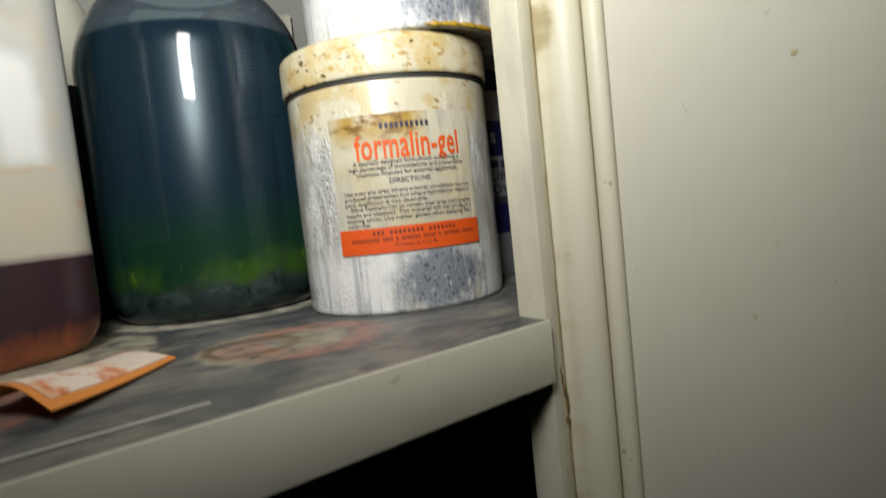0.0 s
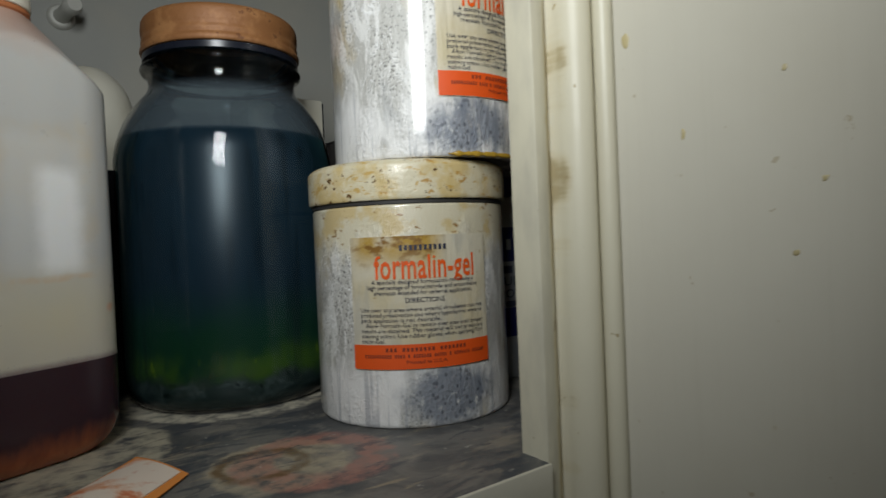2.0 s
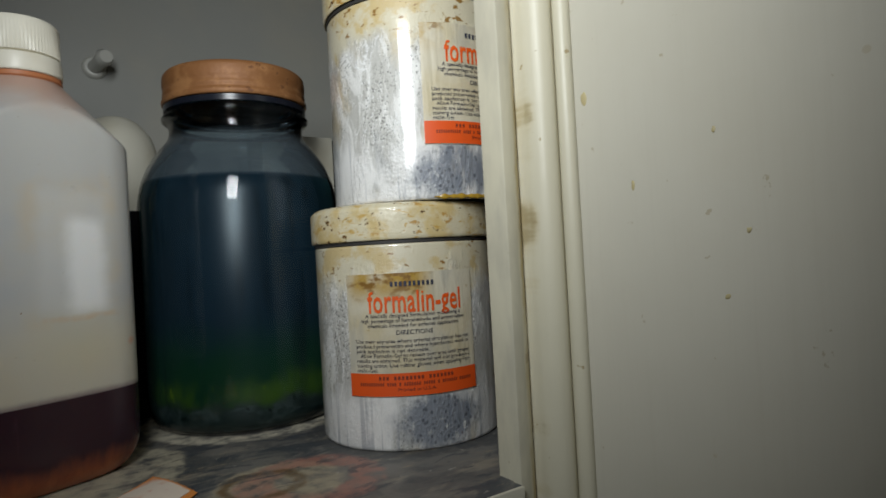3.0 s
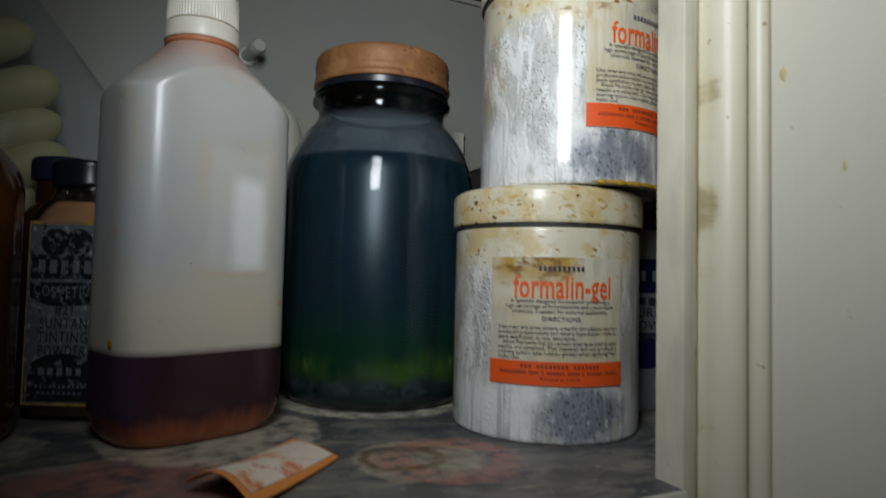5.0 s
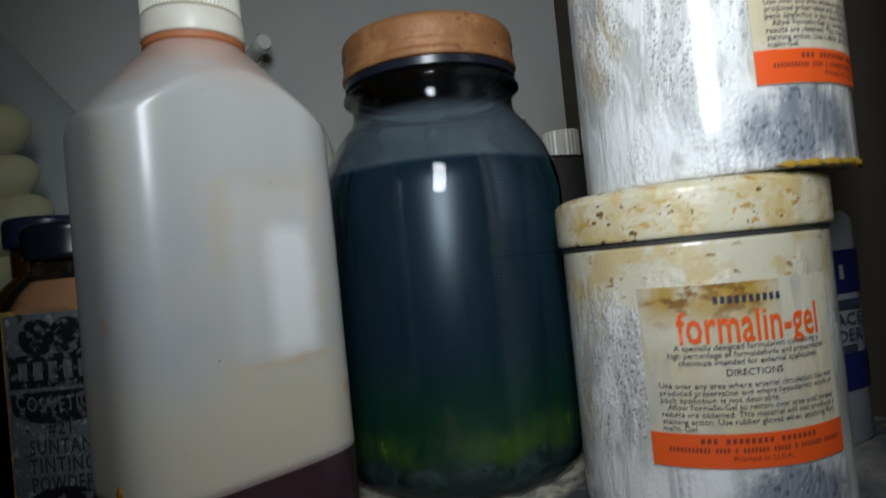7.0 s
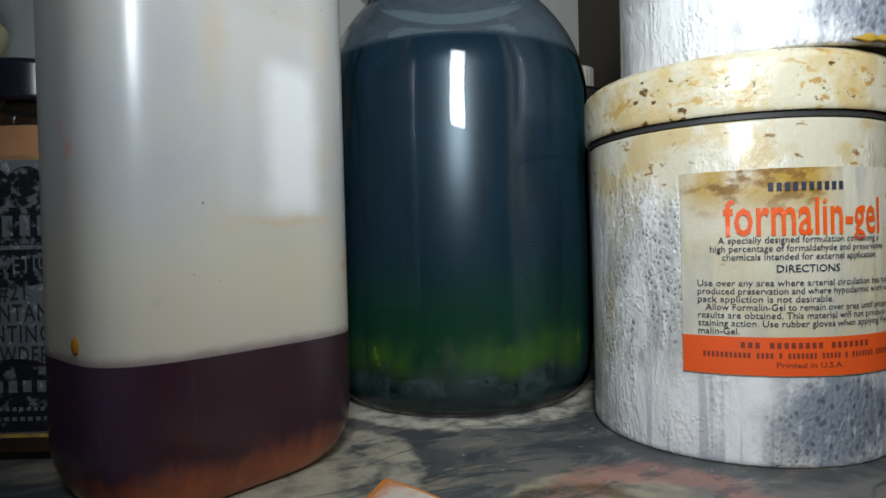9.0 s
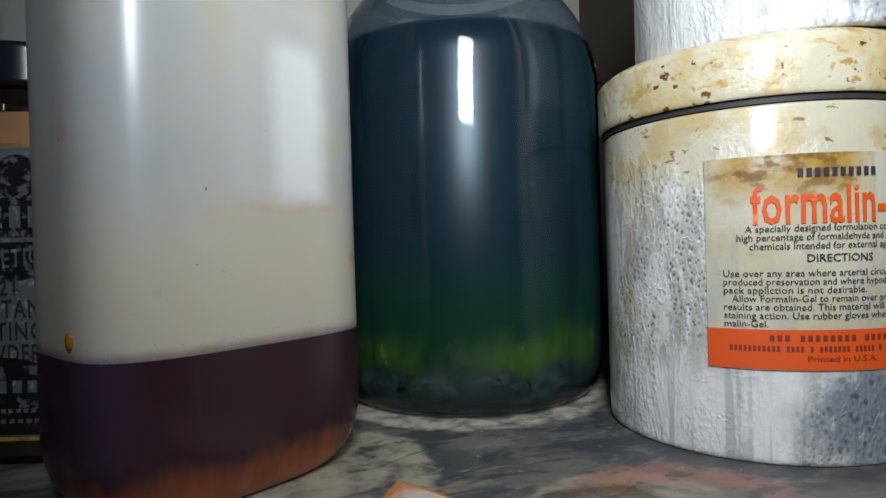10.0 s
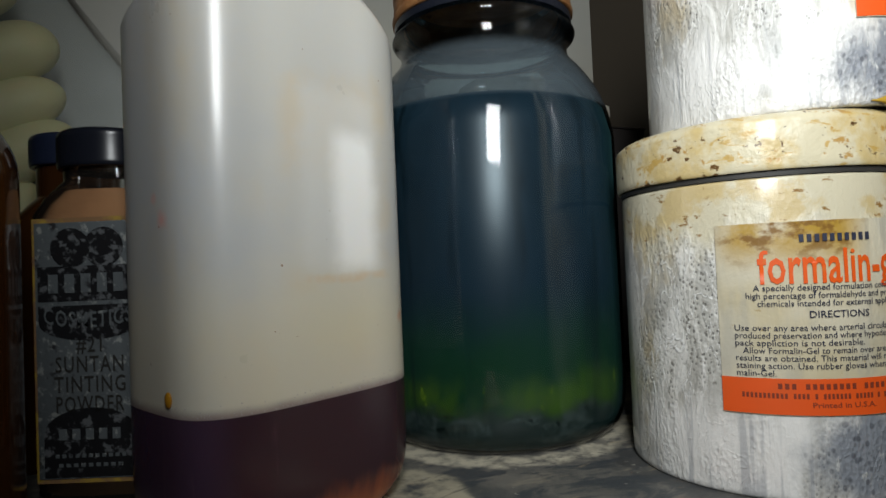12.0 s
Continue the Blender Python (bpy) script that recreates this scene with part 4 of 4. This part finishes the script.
for words, z, w in (("COSMETICS", 0.0612, 0.0290), ("#21", 0.0520, 0.0085), ("SUNTAN", 0.0455, 0.0225), ("TINTING", 0.0390, 0.0235), ("POWDER", 0.0325, 0.0225)):
    b = stand(text_bmesh(words, 0.0052, w, 0.012, 1.15), yb, 0, z)
    if words == "COSMETICS":
        for v in b.verts:
            v.co.y, v.co.z = yb - 0.0003, v.co.z + 9.0 * v.co.x ** 2 - 0.0012
        part("lettering", b, FOIL, foil, "worn silver lettering", smooth=False)
        continue
    tmp = bpy.data.meshes.new("ink")
    b.to_mesh(tmp)
    b.free()
    ink.from_mesh(tmp)
    bpy.data.meshes.remove(tmp)
part("lettering", ink, SEAL, foil, "black lettering", smooth=False)
for z, w, h, n in ((0.0728, 0.027, 0.0062, 5), (0.0235, 0.022, 0.0036, 5), (0.0165, 0.024, 0.0012, 11), (0.0135, 0.022, 0.0012, 9)):
    part("pale_bar", stand(word_bars(w, h, (n,)), yb - 0.0002, 0, z), FOIL, foil, "silver bars of worn lettering", smooth=False)["kind"] = "stuff"

# ---- a second powder bottle behind it ----
brown = thing("brown_bottle", pose(-0.288, 0.268, Z, 0, 0, 20), "dark brown square glass bottle with blue-black cap", "bottle")
part("glass", stacked([(0.042, 0.042, 0, 5), (0.046, 0.046, 0.003, 6), (0.046, 0.046, 0.090, 6), (0.043, 0.043, 0.097, 4), (0.036, 0.036, 0.104, 2.6), (0.031, 0.031, 0.108, 2), (0.031, 0.031, 0.121, 2)]), AMBER, brown)
capm = bmesh.new()
lathe([(r + 0.0008, z + 0.0085) for r, z in CAP[:-1]] + [(0, 0.1337)], 180, capm, (0.122, 0.131, 0.00022))
part("cap", capm, BLUE_BLACK, brown, "blue-black knurled screw cap")

# ---- amber bottle ----
amber = thing("amber_bottle", CAB @ pose(-0.2480, 0.1545, Z), "dark amber glass bottle with threaded neck", "bottle")
RA = 0.030
part("glass", lathe(rounded([(0, 0.002), (RA - 0.003, 0), (RA, 0.004), (RA, 0.108), (RA - 0.004, 0.117), (0.014, 0.129), (0.0125, 0.135), (0.0125, 0.153), (0, 0.153)], 0.005, 4), 64), AMBER, amber)
thread = bmesh.new()
for z in (0.139, 0.1435, 0.148):
    lathe([(0.0124, z - 0.0012), (0.0142, z - 0.0004), (0.0142, z + 0.0004), (0.0124, z + 0.0012)], 40, thread)
part("screw_thread", thread, BLACK_PLASTIC, amber, "dark ribbed neck")


# ---- gloves in a clear bag ----
def tube(points, radii, bm, n=16):
    rings = []
    pts = [Vector(p) for p in points]
    for k, (p, r) in enumerate(zip(pts, radii)):
        d = (pts[min(k + 1, len(pts) - 1)] - pts[max(k - 1, 0)]).normalized()
        a = d.cross(Vector((0, 1, 0.2))).normalized()
        b = d.cross(a).normalized()
        rings.append([bm.verts.new(p + r * (a * math.cos(2 * math.pi * i / n) + b * math.sin(2 * math.pi * i / n))) for i in range(n)])
    for p, q in zip(rings, rings[1:]):
        for i in range(n):
            j = (i + 1) % n
            bm.faces.new((p[i], p[j], q[j], q[i]))
    bm.faces.new(rings[0][::-1])
    bm.faces.new(rings[-1])


GLOVES = CAB @ pose(-0.281, 0.297, Z)
gloves = thing("rubber_gloves", GLOVES, "cream rubber gloves folded inside a clear plastic bag", "gloves")
fingers = [((-0.060, 0.006, 0.130), (0.036, 0.004, 0.202), 0.0100), ((-0.062, -0.006, 0.104), (0.052, -0.004, 0.172), 0.0120), ((-0.062, 0.000, 0.080), (0.054, -0.003, 0.150), 0.0110),
           ((-0.055, 0.004, 0.056), (0.058, -0.002, 0.132), 0.0100), ((-0.050, 0.002, 0.032), (0.044, 0.002, 0.106), 0.0100)]
for (p, q, r) in fingers:
    bm = bmesh.new()
    p, q, r = Vector(p) * 1.10, Vector(q) * 1.10, r * 1.42
    pts, rad = [], []
    length = (q - p).length
    for k in range(22):
        s = 0.86 * k / 11 if k < 12 else 0.86 + 0.14 * math.sin((k - 11) / 10 * math.pi / 2)
        c = p.lerp(q, s) + Vector((0, 0, 0.009 * math.sin(s * 3)))
        pts.append(c)
        full = r * (0.90 + 0.12 * math.sin(3 * s + r * 900))
        rad.append(full if k < 12 else max(0.0004, full * math.cos((k - 11) / 10 * math.pi / 2)))
    tube(pts, rad, bm, 20)
    part("finger", bm, LATEX, gloves)
bm = bmesh.new()
bmesh.ops.create_uvsphere(bm, u_segments=24, v_segments=16, radius=1, matrix=Matrix.LocRotScale((-0.066, 0.004, 0.0900), None, (0.040, 0.026, 0.0880)))
part("palm", bm, LATEX, gloves)
bag = thing("plastic_bag", GLOVES, "crumpled clear plastic bag with faded red print", "bag")
bm = bmesh.new()
cols, rowsn = 26, 26
for side in (-1, 1):
    g = []
    for j in range(rowsn + 1):
        t = j / rowsn
        x1 = 0.066 + 0.036 * min(1, t / 0.62) - (0.075 * max(0, (t - 0.62) / 0.38))
        row = []
        for i in range(cols + 1):
            s = i / cols
            x = -0.085 + (x1 + 0.085) * s
            puff = (max(0.0, math.sin(math.pi * s) * math.sin(math.pi * min(1, t * 1.02)))) ** 0.7 * 0.036
            y = side * (puff + 0.0008) + 0.004 * noise.noise((x * 40, t * 9, side * 3.0)) * math.sin(math.pi * s)
            row.append(bm.verts.new((x, y, 0.001 + 0.262 * t)))
        g.append(row)
    for j in range(rowsn):
        for i in range(cols):
            bm.faces.new((g[j][i], g[j][i + 1], g[j + 1][i + 1], g[j + 1][i]))
part("film", bm, FILM, bag).visible_shadow = False
part("print_patch", box(-0.050, -0.012, -0.0282, -0.0280, 0.200, 0.216), RED_PRINT, bag, "faded red printed patch", smooth=False)

# ---- loose paper label on the shelf ----
paper = thing("paper_slip", pose(-0.110, 0.180, Z, 0, 0, 0), "curled orange-edged paper label lying on the shelf", "paper")
A, B = Vector((0.0155, 0.0235, 0)), Vector((-0.0135, 0.043, 0))
C, Dd = Vector((-0.018, -0.027, 0)), Vector((0.0125, -0.038, 0))


def slip(s0, s1, t0, t1, lift):
    bm = bmesh.new()
    n, layers = 18, []
    for k in range(2):
        g = []
        for j in range(n + 1):
            t = t0 + (t1 - t0) * j / n
            row = []
            for i in range(13):
                s = s0 + (s1 - s0) * i / 12
                p = (A.lerp(B, s)).lerp(Dd.lerp(C, s), t)
                z = 0.0007 + lift + 0.0065 * math.sin(math.pi * s) * (0.15 + 0.85 * t) + 0.0030 * t * t
                row.append(bm.verts.new((p.x, p.y, z + 0.0003 * k)))
            g.append(row)
        layers.append(g)
    for k in range(2):
        for j in range(n):
            for i in range(12):
                g = layers[k]
                bm.faces.new((g[j][i], g[j][i + 1], g[j + 1][i + 1], g[j + 1][i]))
    for j in range(n):
        for i in (0, 12):
            bm.faces.new((layers[0][j][i], layers[0][j + 1][i], layers[1][j + 1][i], layers[1][j][i]))
    for i in range(12):
        for j in (0, n):
            bm.faces.new((layers[0][j][i], layers[0][j][i + 1], layers[1][j][i + 1], layers[1][j][i]))
    return bm


part("sheet", slip(0, 1, 0, 1, 0), PAPER_EDGE, paper, "orange border")
part("pale_face", slip(0.10, 0.92, 0.03, 0.95, 0.0004), PAPER, paper, "faded pale face")

# ---- things at the back ----
jug = thing("plastic_jug", CAB @ pose(-0.103, 0.252, Z), "pale round-shouldered plastic jug with dark liquid", "jug")
RG = 0.025
part("liquid_base", lathe([(0, 0.001), (RG - 0.002, 0.0), (RG, 0.003), (RG, 0.126)], 48), DARK_LIQUID, jug, "dark liquid seen through the wall")
part("body", lathe(rounded([(RG, 0.126), (RG, 0.160), (RG - 0.004, 0.175), (RG - 0.011, 0.183), (0.008, 0.187), (0, 0.187)], 0.008, 5), 48), PALE, jug)

carton = thing("small_carton", CAB @ pose(0.016, 0.262, Z), "small pale carton standing at the back", "carton")
part("body", box(-0.028, 0.026, -0.018, 0.018, 0, 0.182, 0.0012), PALE, carton)
part("dark_side", box(0.0263, 0.0268, -0.0175, 0.0175, 0.001, 0.180), BLACK_PLASTIC, carton, "dark right side face", smooth=False)

vial = thing("vial", CAB @ pose(0.1145, 0.3080, Z), "slim vial of yellow liquid with white ribbed cap", "vial")
RV = 0.0125
part("liquid", lathe([(0, 0.001), (RV - 0.001, 0.001), (RV - 0.001, 0.128), (0, 0.128)], 32), YELLOW_LIQUID, vial)
part("glass", lathe(rounded([(0, 0), (RV, 0), (RV, 0.158), (RV - 0.003, 0.163), (RV - 0.003, 0.171)], 0.002, 3), 32), CLEAR, vial)
bm = bmesh.new()
prism([((0.0135 - 0.0007 * (i % 2)) * math.cos(2 * math.pi * i / 48), (0.0135 - 0.0007 * (i % 2)) * math.sin(2 * math.pi * i / 48)) for i in range(48)], 0.1665, 0.1860, bm)
part("cap", bm, CAP_WHITE, vial, "white ribbed cap", smooth=False)

dark_box = thing("dark_carton", CAB @ pose(0.086, 0.266, Z), "small dark carton standing at the back", "carton")
part("body", box(-0.025, 0.025, -0.015, 0.015, 0, 0.157, 0.001), DARK_CARD, dark_box)
part("lid_flap", box(-0.0255, 0.0255, -0.0155, 0.0155, 0.1571, 0.1582, 0.0004), DARK_CARD, dark_box, "worn dark top flap")

shaker = thing("powder_container", CAB @ pose(0.0900, 0.116, Z), "white powder container with navy blue bands", "container")
part("body", stacked([(0.055, 0.032, 0, 5), (0.058, 0.035, 0.002, 5), (0.058, 0.035, 0.098, 5), (0.052, 0.030, 0.102, 5)]), WHITE_CARD, shaker)
for z0, z1 in ((0.066, 0.085), (0.024, 0.040)):
    part("blue_band", stacked([(0.0588, 0.0358, z0, 5), (0.0588, 0.0358, z1, 5)]), BLUE, shaker, "navy blue band")
ink = bmesh.new()
ys = -0.0350 / 2 - 0.0012
for bm in (stand(text_bmesh("SURFACE", 0.005, 0.040, 0.008), ys, 0, 0.0545), stand(text_bmesh("POWDER", 0.005, 0.038, 0.008), ys, 0, 0.0475),
           stand(bar_bmesh(0.040, 0.004, 1, 3), ys, 0, 0.0615), stand(bar_bmesh(0.030, 0.003, 1, 5), ys, 0, 0.0425)):
    tmp = bpy.data.meshes.new("ink")
    bm.to_mesh(tmp)
    bm.free()
    ink.from_mesh(tmp)
    bpy.data.meshes.remove(tmp)
part("lettering", ink, INK, shaker, "navy lettering", smooth=False)
part("pale_lettering", stand(bar_bmesh(0.030, 0.006, 4, 8), ys - 0.0006, 0, 0.0755), WHITE_CARD, shaker, "pale bars of lettering", smooth=False)
part("lid", stacked([(0.040, 0.028, 0.102, 4), (0.040, 0.028, 0.112, 4), (0.036, 0.025, 0.114, 4)]), BLUE, shaker, "dark blue lid")

# ---- hook on the back panel ----
hook = thing("wall_hook", CAB @ pose(-0.105, BACK, 1.621), "white painted knob hook screwed to the back panel", "hook")
part("plate", lathe(rounded([(0, 0.004), (0.007, 0.004), (0.009, 0.0), (0, 0.0)], 0.001, 2), 24), HOOK_WHITE, hook, at=pose(0, 0, 0, 90))
bm = bmesh.new()
tube([(0, -0.001, 0), (0.001, -0.010, 0), (0.003, -0.019, 0.0005), (0.0045, -0.025, 0.001), (0.0055, -0.029, 0.001)], [0.0055, 0.0045, 0.005, 0.0062, 0.0045], bm, 16)
part("peg", bm, HOOK_WHITE, hook)
